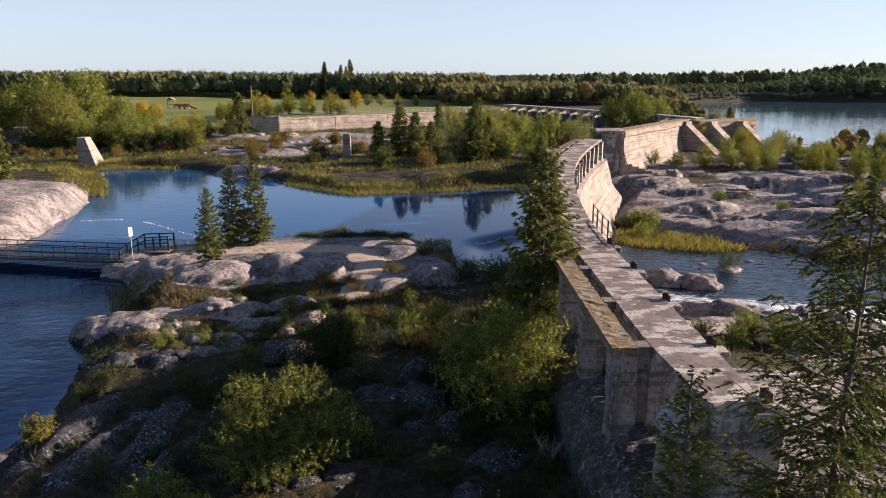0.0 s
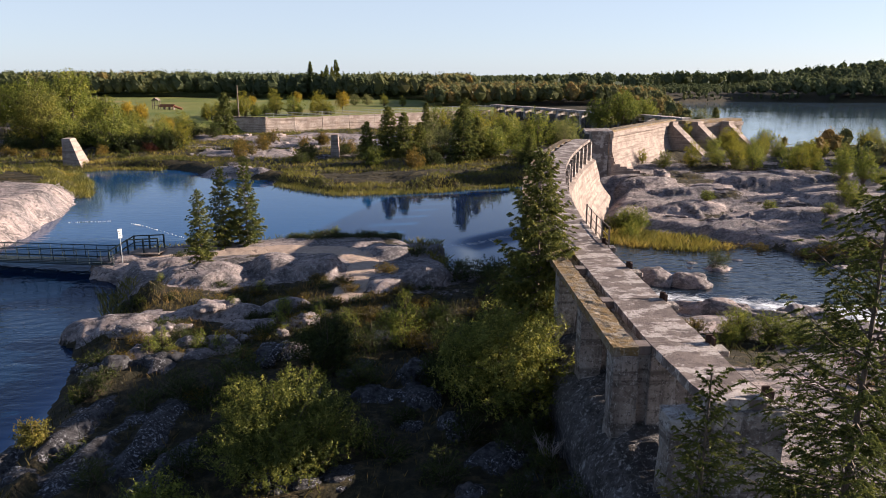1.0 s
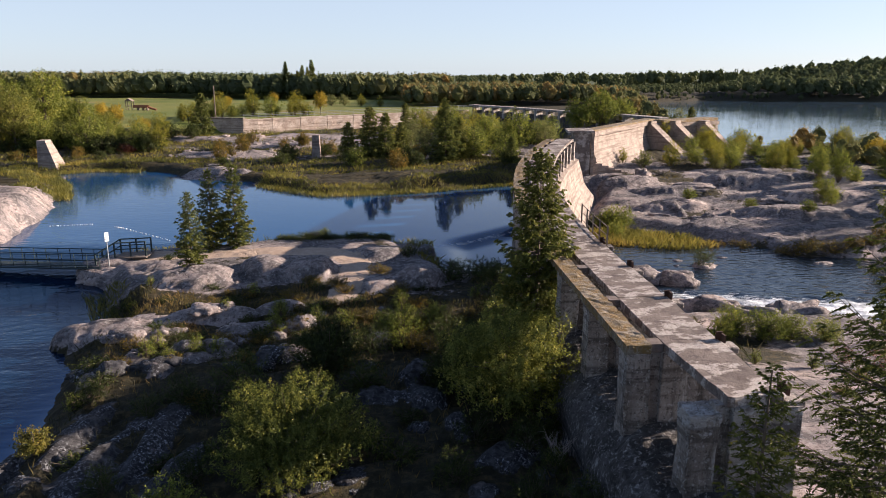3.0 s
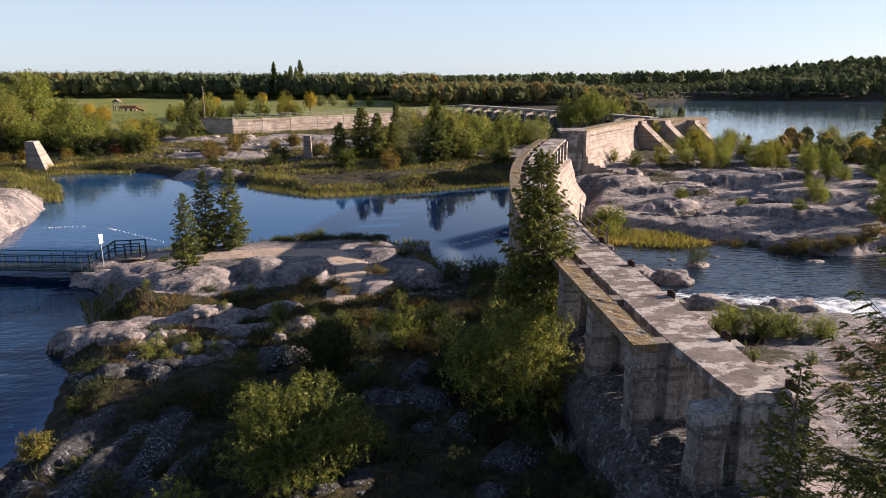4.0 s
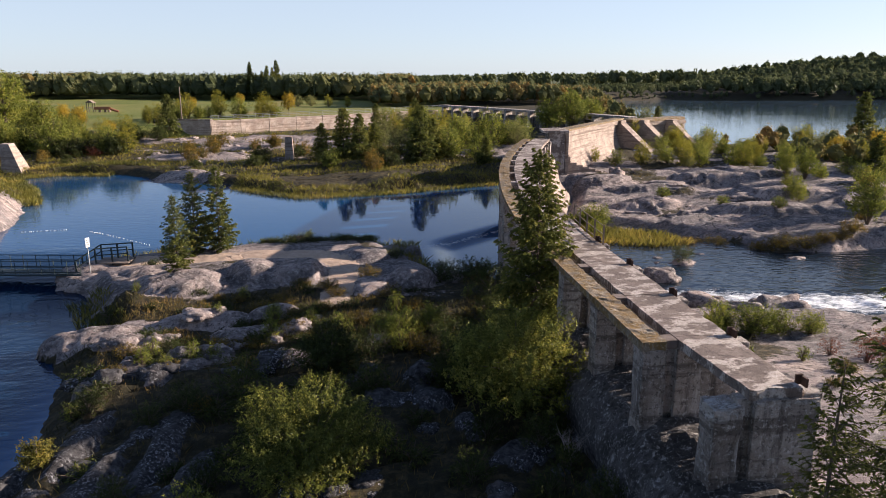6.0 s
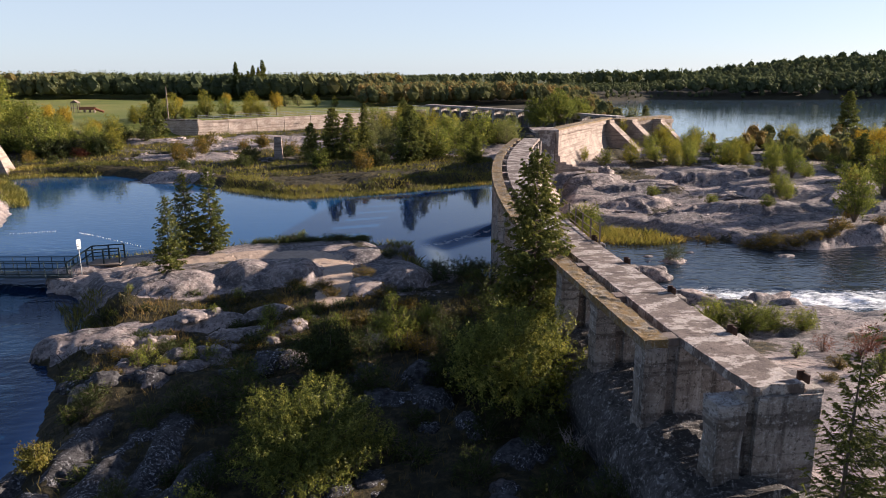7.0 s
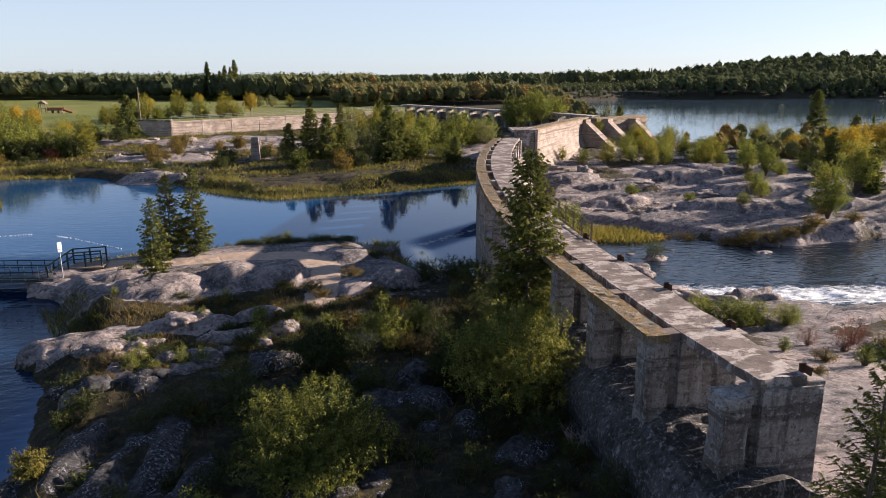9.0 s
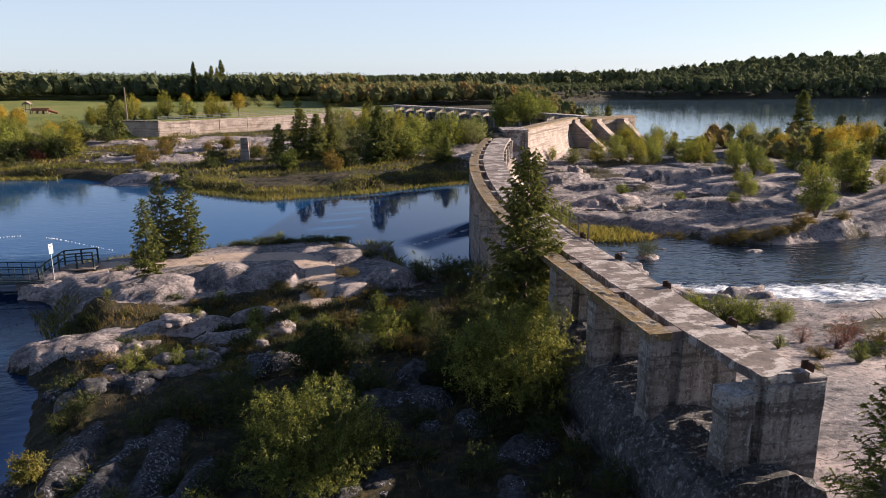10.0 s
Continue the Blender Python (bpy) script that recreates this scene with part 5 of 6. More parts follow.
# small field trees
for x, y, s, src in ((-44, 172, 1.2, mid_y), (-38, 178, 1.3, mid_y), (-33, 176, 1.1, mid_g), (-28, 180, 1.2, mid_y), (-22, 182, 1.0, gold), (-52, 214, 0.7, gold), (-40, 222, 0.8, gold), (-44, 205, 0.7, mid_y),
                     (-24, 236, 0.9, mid_b), (-20, 238, 0.9, mid_b), (-60, 230, 0.6, mid_y), (-14, 230, 0.8, mid_y), (-47, 176, 0.9, mid_g), (-8, 226, 0.7, mid_y)):
    stand_copy(src, x, y, s * 0.95, x)
stand_copy(mid_sp, -43.5, 152.5, 1.15, 2)
spire = stand(conifer("spruce_tree", "tall pointed spruce at the forest's edge", 15, 14.5, 3.0, 0.9, taper=0.85, tiers=26, branchlets=3, tufts=3, fat=0.5, droop=0.6), -58, 304, 0.7)
for x, y, s in ((-48, 302, 1.05), (-41, 300, 0.95), (-37.5, 303, 1.1), (-43.5, 304, 0.8), (-33, 300, 0.7), (-54, 303, 0.7), (-27, 299, 0.65), (-45.5, 301, 0.75), (-39, 301, 0.9)):
    stand_copy(spire, x, y, s, x)
# left bank spruce
stand_copy(mid_sp, -53.5, 83, 1.15, 3)
stand_copy(mid_sp, -56.5, 86, 1.0, 1)
red = stand(broadleaf("dogwood_bush", "red autumn dogwood bush", RED, 47, 1.6, 1.8, 110, 1000, 0.30), -47, 119)
stand_copy(red, -50.5, 120, 0.8, 2)
thin = stand(broadleaf("dogwood_bush", "sparse reddish twiggy bush on bare rock", RED, 62, 1.0, 1.5, 160, 900, 0.08, stem=0.02), 20.6, 31.0)
stand_copy(thin, 21.8, 31.8, 1.15, 2)
stand_copy(thin, 19.4, 32.2, 0.8, 4)
for x, y, s, src in ((18.2, 29.4, 0.8, fg_gold), (19.6, 28.4, 0.9, fg_green), (17.2, 31.2, 0.7, fg_green), (21.4, 29.6, 0.9, fg_shrub), (16.2, 27.4, 0.6, fg_gold), (22.8, 30.6, 1.0, fg_gold), (14.4, 31.6, 0.6, fg_green), (12.2, 33.2, 0.6, fg_gold)):
    stand_copy(src, x, y, s, x)


# ---- far woods, reeds and grass ----
def crown_core(rs, sides=5):
    """A closed lumpy ball of triangles, one unit in radius."""
    rings = [[(math.cos(e) * math.cos(a), math.cos(e) * math.sin(a), math.sin(e)) for a in (2 * math.pi * (k + 0.5 * (i % 2)) / sides for k in range(sides))]
             for i, e in enumerate((-0.75, 0.0, 0.75))]
    tris = []
    for k in range(sides):
        n = (k + 1) % sides
        tris += [((0, 0, -1), rings[0][n], rings[0][k]), ((0, 0, 1), rings[2][k], rings[2][n])]
        for a, b in zip(rings, rings[1:]):
            tris += [(a[k], a[n], b[k]), (a[n], b[n], b[k])]
    return np.array(tris)


def woods(name, label, spots, heights, tints, seed, leaf=0.8, count=110, conifers=0.2):
    """Many small trees: each a closed crown with leaves standing proud of it."""
    rs = np.random.RandomState(seed)
    core = crown_core(rs)
    quads, tint = [], []
    for (x, y, z), h, tn in zip(spots, heights, tints):
        fir = rs.uniform() < conifers
        w = h * (0.17 if fir else rs.uniform(0.27, 0.42))
        turn = rs.uniform(0, 6.3)

        def shape(p):
            lump = 0.85 + 0.28 * np.sin(p[..., :1] * 4 + x) * np.cos(p[..., 2:] * 4 + y) + 0.12 * np.sin(9 * p[..., 1:2] + turn)
            thin = (1.05 - p[..., 2:]) * 0.5 if fir else np.sqrt(np.clip(1.25 - 0.35 * p[..., 2:], 0, 2)) * 0.95
            q = p * np.array([w, w, h * 0.46]) * np.concatenate([lump * thin, lump * thin, np.ones_like(lump)], -1)
            return q + np.array([x, y, z + 0.54 * h])

        quads.append(shape(core * 0.76))
        tint.append(np.full(len(core), np.clip(0.1 if fir else tn, 0.03, 0.95)))
        d = unit(rs.normal(size=(count, 3)))
        d[:, 2] = np.where(d[:, 2] < -0.5, -d[:, 2] - 0.5, d[:, 2])
        s = leaf * rs.uniform(0.6, 1.3, count) * (h / 10) ** 0.5
        quads.append(leaf_quads(shape(d * (rs.uniform(0.72, 1.02, (count, 1)) - 0.06 * np.maximum(0, d[:, 2:]))), s, s * 0.8, d * 0.6 + np.array([0, 0, 0.3]), rs, None, 0.6))
        tint.append(np.clip((0.08 if fir else tn) + rs.normal(size=count) * 0.10, 0, 0.99))
    o = new(name, leaves_mesh(name, np.concatenate(quads), np.concatenate(tint), FOREST))
    return tagged(o, label, "woods", kind="stuff")


def wood_spots(rs, n, place):
    x, y = place(rs, n)
    keep = outline_distance(LAKE, x, y) > 1.5
    x, y = x[keep], y[keep]
    return np.stack([x, y, relief(x, y)], 1)


def shore(r, n):
    x, y = r.uniform(55, 700, n * 4), r.uniform(150, 560, n * 4)
    d = outline_distance(LAKE, x, y)
    k = (d > 1) & (d < 190) & (y > 0.15 * x + 190) & (x > 100) & (r.uniform(0, 1, n * 4) < np.maximum(np.exp(-d / 90), 0.25))
    return x[k], y[k]


rs = np.random.RandomState(77)
s1 = wood_spots(rs, 2900, lambda r, n: ((u := r.uniform(-330, 20, n)), 292 + 0.12 * np.abs(u) + r.uniform(0, 1, n) ** 1.4 * 90 + 8 * np.sin(u / 17)))
woods("woods_behind_field", "mixed green forest edge behind the field", s1, rs.uniform(7.0, 11.5, len(s1)), np.clip(0.36 + 0.32 * np.sin(s1[:, 0] / 26 + 1.0) + rs.normal(size=len(s1)) * 0.14, 0.05, 0.95), 1, 0.66, 84)
s2 = wood_spots(rs, 1150, lambda r, n: (r.uniform(0, 98, n), 226 + r.uniform(0, 97, n)))
woods("woods_by_lake", "leafy green and olive forest beside the lake", s2, rs.uniform(4.6, 8.0, len(s2)) - 2.2 * smooth(45, 85, s2[:, 0]), np.clip(0.55 + rs.normal(size=len(s2)) * 0.18, 0.05, 0.95), 2, 0.62, 90, 0.05)
s3 = wood_spots(rs, 5200, shore)
woods("woods_across_lake", "shaded forest on the hill across the lake", s3, rs.uniform(6, 10, len(s3)) * (0.42 + 0.58 * smooth(23, 28, np.degrees(np.arctan2(s3[:, 0] + 4, s3[:, 1])))) * (1 - 0.5 * smooth(8, 2, outline_distance(LAKE, s3[:, 0], s3[:, 1]))), np.clip(0.12 + rs.normal(size=len(s3)) * 0.10, 0.02, 0.6), 3, 0.85, 50, 0.12)
s4 = wood_spots(rs, 3600, lambda r, n: (r.uniform(-800, 1000, n), 450 + r.uniform(0, 1, n) ** 2.2 * 1500))
woods("distant_woods", "distant forest on the horizon", s4, rs.uniform(6.0, 9.5, len(s4)) * (1 + 0.38 * smooth(4, 14, np.degrees(np.arctan2(s4[:, 0], s4[:, 1])))), np.clip(0.3 + rs.normal(size=len(s4)) * 0.12, 0.05, 0.8), 4, 1.1, 30)
s6 = wood_spots(rs, 900, lambda r, n: (r.uniform(50, 125, n), r.uniform(138, 345, n)))
s6 = s6[outline_distance(LAKE, s6[:, 0], s6[:, 1]) < 22]
woods("shore_thicket", "low leafy thicket along the near lake shore", s6, rs.uniform(2.0, 5.0, len(s6)), np.clip(0.45 + rs.normal(size=len(s6)) * 0.18, 0.05, 0.95), 6, 0.6, 90, 0.1)
s5 = wood_spots(rs, 300, lambda r, n: (r.uniform(60, 190, n), 98 + r.uniform(0, 1, n) * 25))
woods("woods_right_bank", "dense green woods on the right bank", s5, rs.uniform(2.5, 4.8, len(s5)), np.clip(0.45 + rs.normal(size=len(s5)) * 0.18, 0.05, 0.95), 5, 0.4, 200, 0.1)


def blades(name, label, cat, pts, height, width, mat, seed, bend=0.35):
    """Upright blades of grass or reed, one tapering face each."""
    rs = np.random.RandomState(seed)
    n = len(pts)
    h = height * rs.uniform(0.5, 1.2, (n, 1))
    a = rs.uniform(0, 6.3, n)
    side = np.stack([np.cos(a), np.sin(a), 0 * a], 1) * width / 2
    lean = np.stack([rs.normal(size=n), rs.normal(size=n), 0 * a], 1) * bend
    up = np.array([0, 0, 1.0])
    mid, top = pts + (up + lean * 0.3) * h * 0.55, pts + (up + lean) * h
    q = np.stack([pts - side, (pts + mid) / 2 + side, top], 1)
    tint = np.clip(0.3 + 0.9 * fbm(pts[:, 0] / 3, pts[:, 1] / 3, 5, 2) + rs.normal(size=n) * 0.12, 0, 0.9)
    o = new(name, leaves_mesh(name, q, tint, mat))
    return tagged(o, label, cat, kind="stuff")


def sow(n, x0, x1, y0, y1, seed, ok):
    rs = np.random.RandomState(seed)
    x, y = rs.uniform(x0, x1, n), rs.uniform(y0, y1, n)
    k = ok(x, y, rs.uniform(0, 1, n))
    x, y = x[k], y[k]
    return np.stack([x, y, relief(x, y) - 0.03], 1)


far_reeds = sow(105000, -62, 18, 80, 112, 1, lambda x, y, u: (d := outline_distance(POOL, x, y), (d > -1.5) & (d < 5.0 + 3 * fbm(x / 4, y / 4, 3)) & (y > 81) & (u < 0.9 - 0.1 * np.maximum(d, 0)) & ~((x > -40) & (x < -21) & (y < 108)))[1])
far_reeds[:, 2] = np.maximum(far_reeds[:, 2], -0.05)
blades("reeds", "yellow-green reed fringe along the pool", "reeds", far_reeds, 0.52, 0.07, REED, 1, 0.45)
right_reeds = sow(16000, 14, 34, 60, 78, 2, lambda x, y, u: (d := outline_distance([(16.5, 68), (18.6, 66.6), (24.0, 64.6), (28, 65.6), (26.5, 69.5), (21, 73.5), (17.6, 72.5)], x, y), d < 0.3)[1])
right_reeds[:, 2] = np.maximum(right_reeds[:, 2], -2.5)
blades("reeds", "bright yellow reed bed beside the stream", "reeds", right_reeds, 0.80, 0.06, REED, 2)
near_reeds = sow(26000, -27, 0, 42, 60, 3, lambda x, y, u: (d := outline_distance(POOL, x, y), (d > -0.8) & (d < 1.6 + 1.2 * fbm(x / 2, y / 2, 6)) & (u < 0.6) & ((y < 49.5) & (x < -18) | (x > -3) | (y > 57)))[1])
near_reeds[:, 2] = np.maximum(near_reeds[:, 2], -1.45)
blades("reeds", "green sedge along the island shore", "reeds", near_reeds, 0.6, 0.05, REED, 3)
tufts = sow(60000, -21, 4, 14, 56, 4, lambda x, y, u: (u < 0.12 + 0.88 * smooth(34, 39, y)) & (green_cover(x, y) + 0.45 * fbm(x / 1.2, y / 1.2, 9) > 0.62) & (outline_distance(POOL, x, y) > 0.8) & (path_distance(x, y) > 1.2))
blades("grass_tufts", "dry grass tufts between the rocks", "grass", tufts, 0.40, 0.03, GRASS, 4, 0.32)
tufts = sow(40000, 8, 70, 14, 112, 5, lambda x, y, u: (green_cover(x, y) + 0.45 * fbm(x / 1.5, y / 1.5, 9) > 0.62) & (outline_distance(STREAM, x, y) > 0.6))
blades("grass_tufts", "dry grass tufts on the right bank", "grass", tufts, 0.5, 0.05, GRASS, 5, 0.5)
tufts = sow(40000, -75, 16, 96, 158, 6, lambda x, y, u: (green_cover(x, y) + 0.5 * fbm(x / 2, y / 2, 9) > 0.55) & (outline_distance(POOL, x, y) > 3))
blades("grass_tufts", "olive brush and grass beyond the pool", "grass", tufts, 0.55, 0.11, REED, 6, 0.5)

# ---- boulders ----
def boulder(label, x, y, z, sx, sy, sz, turn, seed, sharpness=0.28, cuts=4):
    bm = bmesh.new()
    bmesh.ops.create_icosphere(bm, subdivisions=cuts, radius=1)
    off = Vector((seed * 7.3, seed * 1.9, seed * 3.7))
    for v in bm.verts:
        d = v.co.normalized()
        f, _ = noise.voronoi(d * 1.3 + off)
        r = 1 + sharpness * (f[1] - f[0]) - 0.25 + 0.10 * noise.noise(d * 2.3 + off) + 0.035 * noise.noise(d * 8 + off)
        p = d * r
        p.z = max(p.z, -0.6)
        v.co = Vector((p.x * sx, p.y * sy, p.z * sz))
    for f in bm.faces:
        f.smooth = True
    me = bpy.data.meshes.new("boulder")
    bm.to_mesh(me); bm.free()
    # near boulders take the same dark lichen tone, painted shade included
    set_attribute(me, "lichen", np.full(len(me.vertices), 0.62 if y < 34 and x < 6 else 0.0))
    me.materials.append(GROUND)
    ob = tagged(new("boulder", me), label, "boulder", "loose boulders")
    ob.matrix_basis = pose(x, y, z, 0, 0, turn)
    return ob


boulder("angular sunlit boulder on the flat rock", 29.4, 91.6, 0.4, 1.6, 1.3, 1.6, 30, 3, 0.5)
boulder("orange-stained wet boulder by the rapids", 16.4, 54.2, -2.2, 2.2, 1.6, 1.5, -25, 4)
boulder("orange-stained wet boulder by the rapids", 19.2, 53.6, -2.3, 2.3, 1.3, 1.2, -15, 5)
boulder("dark rock islet under a bush in the stream", 23.8, 58.6, -2.8, 1.8, 1.4, 0.9, 0, 6)
stand_copy(b5, 23.8, 58.8, 0.62, 1).location.z = -2.3
boulder("dark wet rock in the stream", 22.2, 60.6, -2.6, 0.8, 0.5, 0.4, 0, 7)
boulder("dark wet rock in the stream", 21.4, 58.9, -2.6, 0.5, 0.4, 0.35, 0, 8)
boulder("dark wet rock in the stream", 26.8, 61.5, -2.6, 0.9, 0.5, 0.35, 0, 9)
boulder("flat pale rock at the stream's edge", 35.0, 59.0, -2.6, 1.6, 0.7, 0.45, 5, 10)
boulder("jagged dark rock beside the rapids", 17.4, 43.2, -1.5, 3.8, 1.3, 1.5, -24, 11, 0.6)
boulder("jagged dark rock beside the rapids", 22.6, 42.6, -1.6, 3.0, 1.4, 1.3, 8, 12, 0.6)
boulder("rounded rock tip at the river's edge", -20.6, 40.0, -1.2, 3.0, 1.5, 1.0, -15, 13)
boulder("sloping rock under the bridge landing", -24.4, 52.4, -0.9, 3.2, 2.2, 1.25, 0, 14)
boulder("low rock spit in the pool", -28, 97.5, -0.2, 7.0, 1.6, 0.6, -12, 15)
rng = random.Random(9)
for k in range(34):
    x, y = rng.uniform(-18, 1.5), rng.uniform(19, 42)
    if float(outline_distance(POOL, np.array([x]), np.array([y]))[0]) < 0.8:
        continue
    s = rng.uniform(0.3, 1.0)
    boulder("fallen grey granite rock", x, y, ground_at(x, y) - 0.15 * s, s * rng.uniform(0.8, 1.6), s, s * rng.uniform(0.4, 0.8), rng.uniform(0, 180), 20 + k, 0.45)
rubble = random.Random(41)
for k in range(40):
    x, y = rubble.uniform(-19.0, -7.5), rubble.uniform(32.5, 39.2)
    if float(outline_distance(POOL, np.array([x]), np.array([y]))[0]) < 0.4:
        continue
    s = rubble.uniform(0.30, 0.85)
    boulder("broken pink-grey granite rock below the ledge", x, y, ground_at(x, y) + 0.05 * s, s * rubble.uniform(1.0, 1.9), s, s * rubble.uniform(0.5, 0.8), rubble.uniform(-40, 40), 200 + k, 0.6, 3)
for k in range(26):
    x, y = rng.uniform(20, 52), rng.uniform(66, 100)
    s = rng.uniform(0.5, 1.8)
    boulder("broken flat granite slab", x, y, ground_at(x, y) - 0.2 * s, s * rng.uniform(1.2, 2.2), s, s * rng.uniform(0.25, 0.5), rng.uniform(-30, 30), 60 + k, 0.5)

for k in range(18):
    x, y = rng.uniform(2.0, 3.5), rng.uniform(16.5, 31)
    s = rng.uniform(0.15, 0.45)
    boulder("broken chunk of pale concrete at the weir foot", x, y, ground_at(x, y) - 0.1 * s, s * rng.uniform(0.8, 1.5), s, s * rng.uniform(0.5, 0.9), rng.uniform(0, 180), 100 + k, 0.55)
for k in range(16):
    x, y = rng.uniform(-40, -14), rng.uniform(106, 140)
    s = rng.uniform(0.4, 1.1)
    boulder("pale broken block on the flat rock", x, y, ground_at(x, y) - 0.15 * s, s * rng.uniform(0.9, 1.7), s, s * rng.uniform(0.5, 0.8), rng.uniform(0, 180), 140 + k, 0.5)
# ---- footbridge ----
bridge = thing("footbridge", "narrow dark steel footbridge with railings over the channel", "bridge")
BX0, BX1 = -44.0, -25.2


def by(x):
    return 52.7 - 0.13 * (x + 25.2)


ZB = 0.08
for off in (-0.7, 0.7):
    bm = bmesh.new()
    for h, r in ((1.05, 0.035), (0.55, 0.025), (0.12, 0.03), (-0.12, 0.05)):
        tube(bm, [(BX0, by(BX0) + off, ZB + h), (BX1, by(BX1) + off, ZB + h)], [r, r], 4)
    part("rail", bm, STEEL, bridge)
    x = BX0
    while x <= BX1 + 0.01:
        bm = bmesh.new()
        tube(bm, [(x, by(x) + off, ZB - 0.2), (x, by(x) + off, ZB + 1.05)], [0.028, 0.028], 4)
        part("post", bm, STEEL, bridge)
        x += 0.94
x = BX0
while x < BX1:
    bm = bmesh.new()
    bm_box(bm, x, x + 0.40, by(x) - 0.66, by(x) + 0.66, ZB - 0.06, ZB)
    part("deck_board", bm, STEEL, bridge)
    x += 0.43
# stair and landing at the island end
landing = thing("bridge_landing", "dark steel stair and railed landing on the island rock", "landing")
for off in (-0.65, 0.65):
    bm = bmesh.new()
    y0 = 53.0 + off
    for h, r in ((1.05, 0.05), (0.55, 0.04)):
        tube(bm, [(-25.6, y0, -0.1 + h), (-24.4, y0 + 0.6, 0.65 + h), (-22.2, y0 + 1.0, 0.65 + h)], [r, r, r], 4)
    part("rail", bm, STEEL, landing)
    for x, yy, z in ((-25.6, y0, -0.1), (-24.4, y0 + 0.6, 0.65), (-23.3, y0 + 0.8, 0.65), (-22.25, y0 + 1.0, 0.65)):
        bm = bmesh.new()
        bm_box(bm, x - 0.05, x + 0.05, yy - 0.05, yy + 0.05, z - 0.6, z + 1.05)
        part("post", bm, STEEL, landing)
for i in range(4):
    bm = bmesh.new()
    bm_box(bm, -25.6 + 0.3 * i, -25.28 + 0.3 * i, 52.4 + 0.15 * i, 53.6 + 0.15 * i, -0.05 + 0.17 * i, 0.0 + 0.17 * i)
    part("tread", bm, STEEL, landing)
bm = bmesh.new()
bm_box(bm, -24.4, -22.1, 52.9, 54.7, 0.52, 0.60)
part("platform", bm, WOODGREY, landing)
sign = thing("sign_post", "small white sign on a thin pole at the bridge", "sign", (-24.6, 52.25, 0.05))
bm = bmesh.new(); tube(bm, [(0, 0, 0), (0, 0, 2.2)], [0.04, 0.04], 6); part("pole", bm, GALV, sign)
bm = bmesh.new(); bm_box(bm, -0.16, 0.16, -0.06, -0.03, 1.95, 2.65); bevel(bm, 0.01); sp_panel = part("panel", bm, WHITE, sign, "white panel with dark lines of writing")
for k in range(3):
    bm = bmesh.new(); bm_box(bm, -0.12, 0.12 - 0.05 * k, -0.068, -0.062, 2.12 + 0.16 * k, 2.17 + 0.16 * k); part("writing_line", bm, BLACK, sp_panel)
sign.rotation_euler = (0, 0, 0.9)
# floating boom line across the channel
def float_place(t):
    line = ((-36.2, 67.4), (-31.5, 68.2), (-28.4, 66.0), (-22.5, 60.6))
    k = min(2, int(t * 3))
    f = t * 3 - k
    return tuple(a + (b - a) * f for a, b in zip(line[k], line[k + 1]))


boom = thing("float_line", "line of small white floats on the water", "float line")
fr = random.Random(8)
for i in range(64):
    t = (i + fr.uniform(-0.4, 0.4)) / 63
    if 0.30 < t < 0.52 or t < 0 or t > 1:
        continue
    bm = bmesh.new()
    bmesh.ops.create_icosphere(bm, subdivisions=2, radius=fr.choice((0.03, 0.035, 0.045)))
    bmesh.ops.translate(bm, verts=list(bm.verts), vec=(*float_place(t), 0.03))
    part("float", bm, WHITE, boom)
# board on the field, pole, play structure and hut
board = thing("notice_board", "small dark notice board on the lawn", "sign", (-49.0, 164.5, ground_at(-49, 164.5)))
bm = bmesh.new(); bm_box(bm, -0.9, 0.9, -0.05, 0.05, 0.5, 1.7); bd_panel = part("panel", bm, BLACK, board)
bm = bmesh.new(); bm_box(bm, -0.55, 0.15, -0.07, -0.055, 0.85, 1.45); part("notice", bm, WHITE, bd_panel, "small pale sheet")
for x in (-0.7, 0.7):
    bm = bmesh.new(); bm_box(bm, x - 0.06, x + 0.06, 0.06, 0.16, -0.2, 1.6); part("leg", bm, WOODGREY, board)
pole = thing("utility_pole", "bare weathered wooden pole", "pole", (-44.5, 168, ground_at(-44.5, 168)))
bm = bmesh.new(); tube(bm, [(0, 0, -0.3), (0, 0, 7.4)], [0.16, 0.11], 8); part("shaft", bm, WOODGREY, pole)
play = thing("play_structure", "orange and brown playground with a roofed tower and slide", "playground", (-76.5, 208, ground_at(-76.5, 208)))
play.scale = (0.8, 0.8, 0.75)
for x in (-2.6, -0.6):
    for y in (-1, 1):
        bm = bmesh.new(); bm_box(bm, x - 0.1, x + 0.1, y - 0.1, y + 0.1, -0.2, 3.4); part("post", bm, WOODGREY, play)
bm = bmesh.new(); bm_box(bm, -2.8, -0.4, -1.2, 1.2, 1.5, 1.7); part("platform", bm, WOODGREY, play)
bm = bmesh.new()
pk = [bm.verts.new(p) for p in ((-3.0, -1.4, 3.3), (-0.2, -1.4, 3.3), (-0.2, 1.4, 3.3), (-3.0, 1.4, 3.3), (-1.6, -1.4, 4.4), (-1.6, 1.4, 4.4))]
for f in ((0, 1, 4), (1, 2, 5, 4), (2, 3, 5), (3, 0, 4, 5), (3, 2, 1, 0)):
    bm.faces.new([pk[i] for i in f])
part("roof", bm, WOODGREY, play, "brown pitched roof")
bm = bmesh.new(); bm_box(bm, -0.3, 4.6, -1.0, 1.0, 0.9, 1.1); bm_box(bm, -0.3, 4.6, -1.0, -0.9, 1.1, 1.9); bm_box(bm, -0.3, 4.6, 0.9, 1.0, 1.1, 1.9); part("bridge_walk", bm, ORANGE, play)
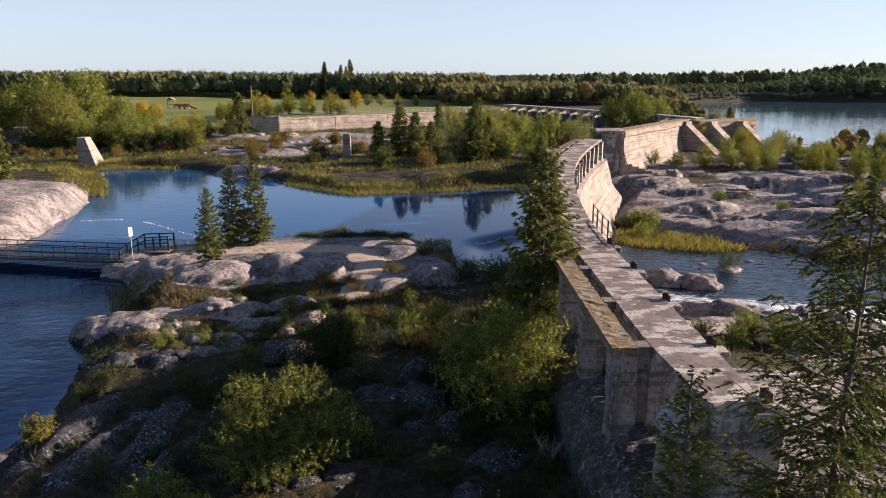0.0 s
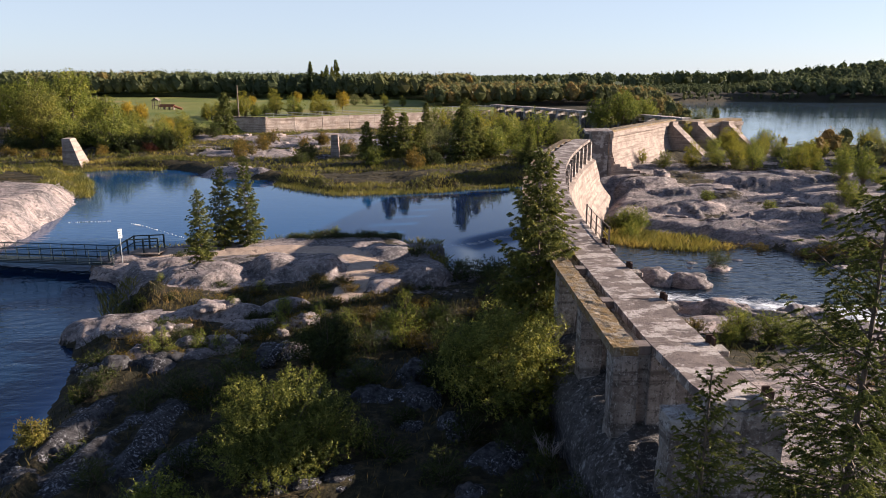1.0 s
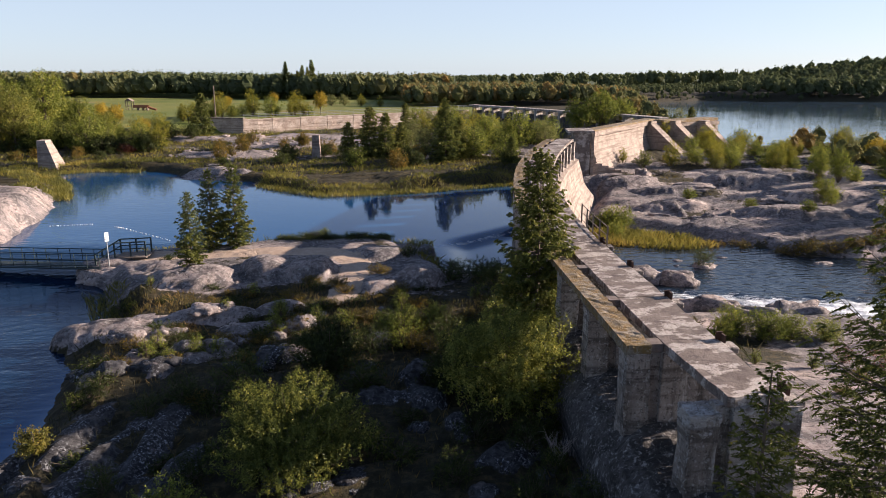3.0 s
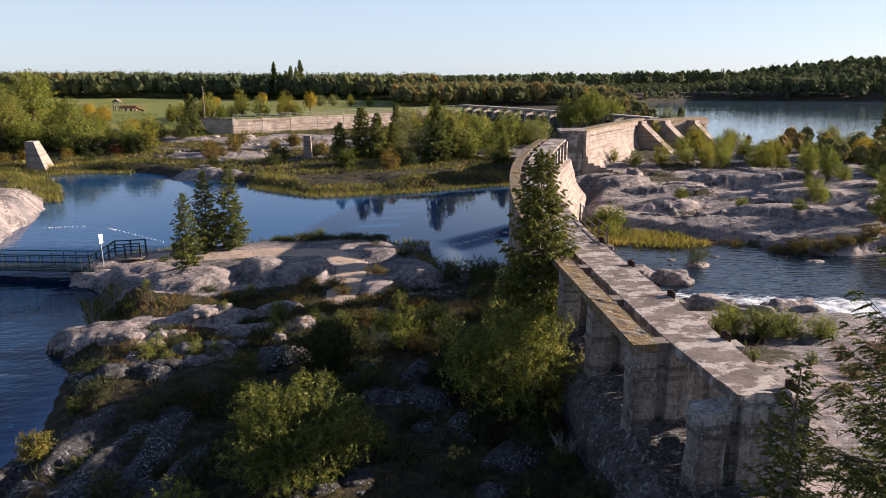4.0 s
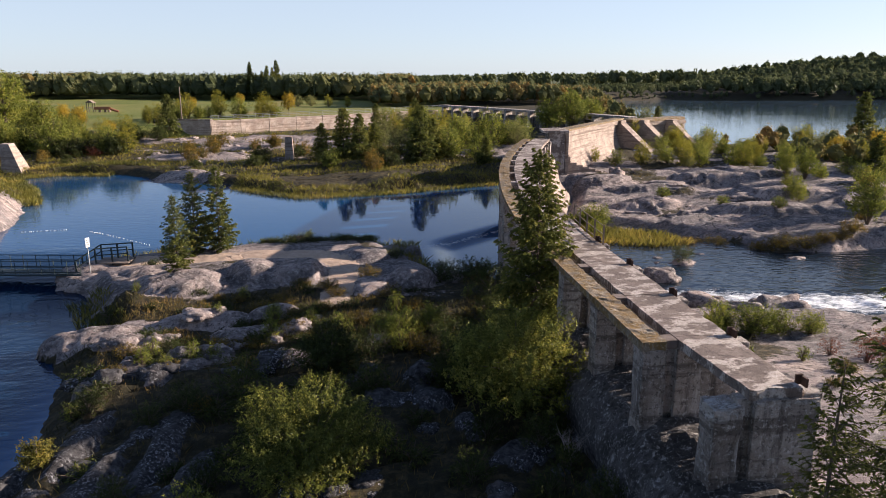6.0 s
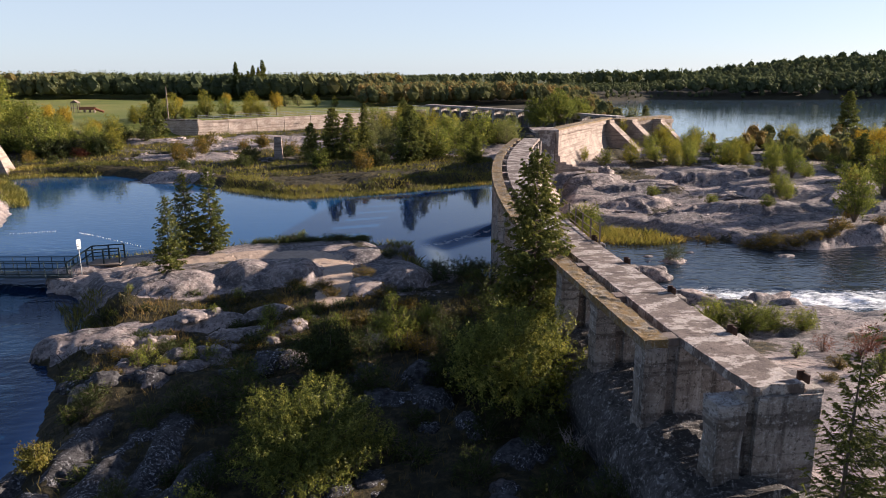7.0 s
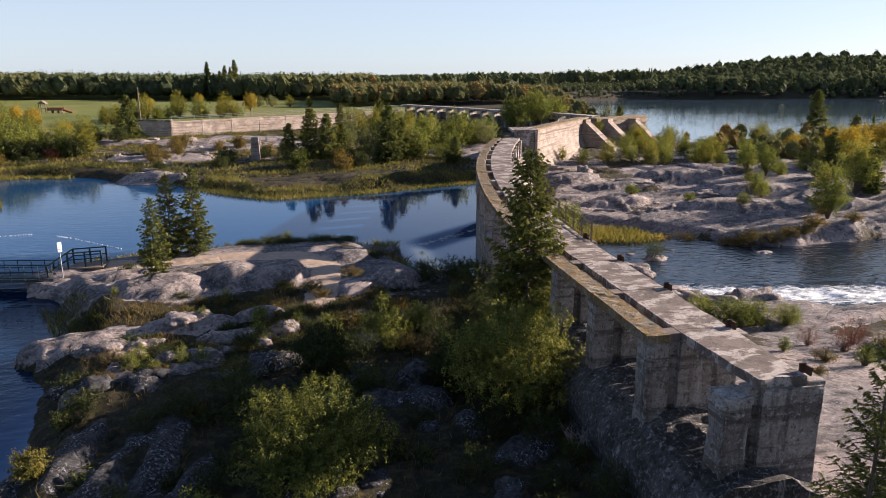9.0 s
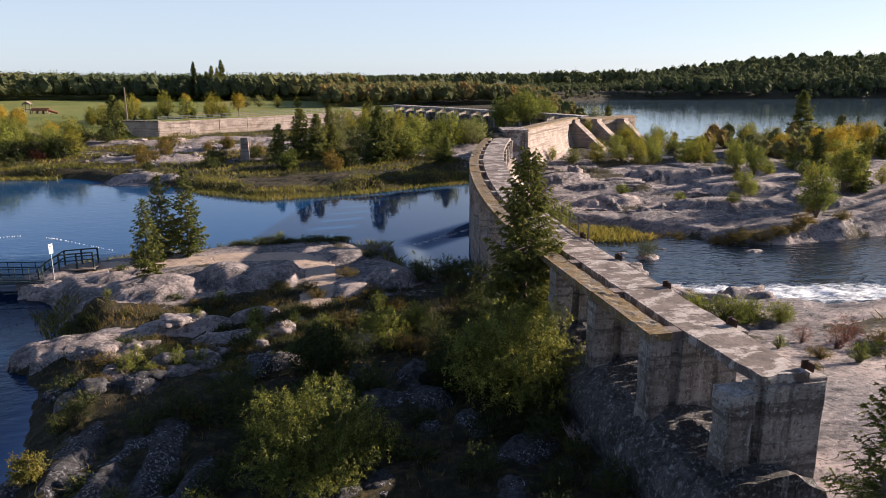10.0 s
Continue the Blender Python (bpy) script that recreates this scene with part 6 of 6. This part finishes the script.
for x in (1.2, 3.0, 4.4):
    bm = bmesh.new(); bm_box(bm, x - 0.1, x + 0.1, -1.0, 1.0, -0.2, 0.9); part("post", bm, WOODGREY, play)
bm = bmesh.new(); tube(bm, [(4.6, 0, 1.2), (6.0, 0, 0.6), (7.4, 0, 0.15)], [0.45, 0.45, 0.4], 8); part("slide", bm, ORANGE, play)
hut = thing("white_hut", "small white hut with a grey roof at the wood's edge", "hut", (-104, 178, ground_at(-104, 178)))
bm = bmesh.new(); bm_box(bm, -2.6, 2.6, -2, 2, -0.3, 2.4); hut_wall = part("wall", bm, WHITE, hut)
bm = bmesh.new(); bm_box(bm, -1.9, -0.8, -2.06, -2.003, 0.9, 1.8); part("window", bm, BLACK, hut_wall, "dark window")
bm = bmesh.new(); bm_box(bm, 0.6, 1.5, -2.05, -2.003, -0.2, 1.9); part("door", bm, WOODGREY, hut_wall, "brown door")
bm = bmesh.new()
pk = [bm.verts.new(p) for p in ((-2.9, -2.3, 2.4), (2.9, -2.3, 2.4), (2.9, 2.3, 2.4), (-2.9, 2.3, 2.4), (-2.9, 0, 3.5), (2.9, 0, 3.5))]
for f in ((0, 1, 5, 4), (1, 2, 5), (2, 3, 4, 5), (3, 0, 4), (3, 2, 1, 0)):
    bm.faces.new([pk[i] for i in f])
part("roof", bm, GALV, hut)
# fence at the deck's downstream edge
gate = thing("deck_fence", "leaning weathered fence at the deck edge", "fence")
for y in (34.0, 35.4, 36.8, 38.2, 39.6):
    o = on_dam(y, 3.22, dam_top(y))
    bm = bmesh.new(); bm_box(bm, o.x - 0.035, o.x + 0.035, o.y - 0.035, o.y + 0.035, o.z - 0.9, o.z + 1.0); part("post", bm, WOODGREY, gate)
for h in (0.1, 0.5, 0.95):
    bm = bmesh.new()
    tube(bm, [tuple(on_dam(y, 3.22, dam_top(y) + h)) for y in (34.0, 36.8, 39.6)], [0.022] * 3, 5)
    part("rail", bm, WOODGREY, gate)
# dead leafless shrub
dead = thing("dead_shrub", "bare bleached dead shrub beside the weir", "shrub", (2.6, 23.0, ground_at(2.6, 23.0)))
bm = bmesh.new()
r = random.Random(3)
for k in range(22):
    a, l = r.uniform(0, 6.3), r.uniform(0.6, 1.5)
    tip = Vector((math.cos(a) * l * 0.5, math.sin(a) * l * 0.5, l))
    m = tip * 0.5 + Vector((r.uniform(-0.25, 0.25), r.uniform(-0.25, 0.25), 0.1))
    tube(bm, [(0, 0, 0), m, tip], [0.014, 0.009, 0.003], 4)
    for q in range(3):
        e = m + (tip - m) * r.uniform(0, 0.8)
        tube(bm, [e, e + Vector((r.uniform(-0.35, 0.35), r.uniform(-0.35, 0.35), r.uniform(0.1, 0.4)))], [0.007, 0.002], 3)
part("branchwork", bm, DEADWOOD, dead)
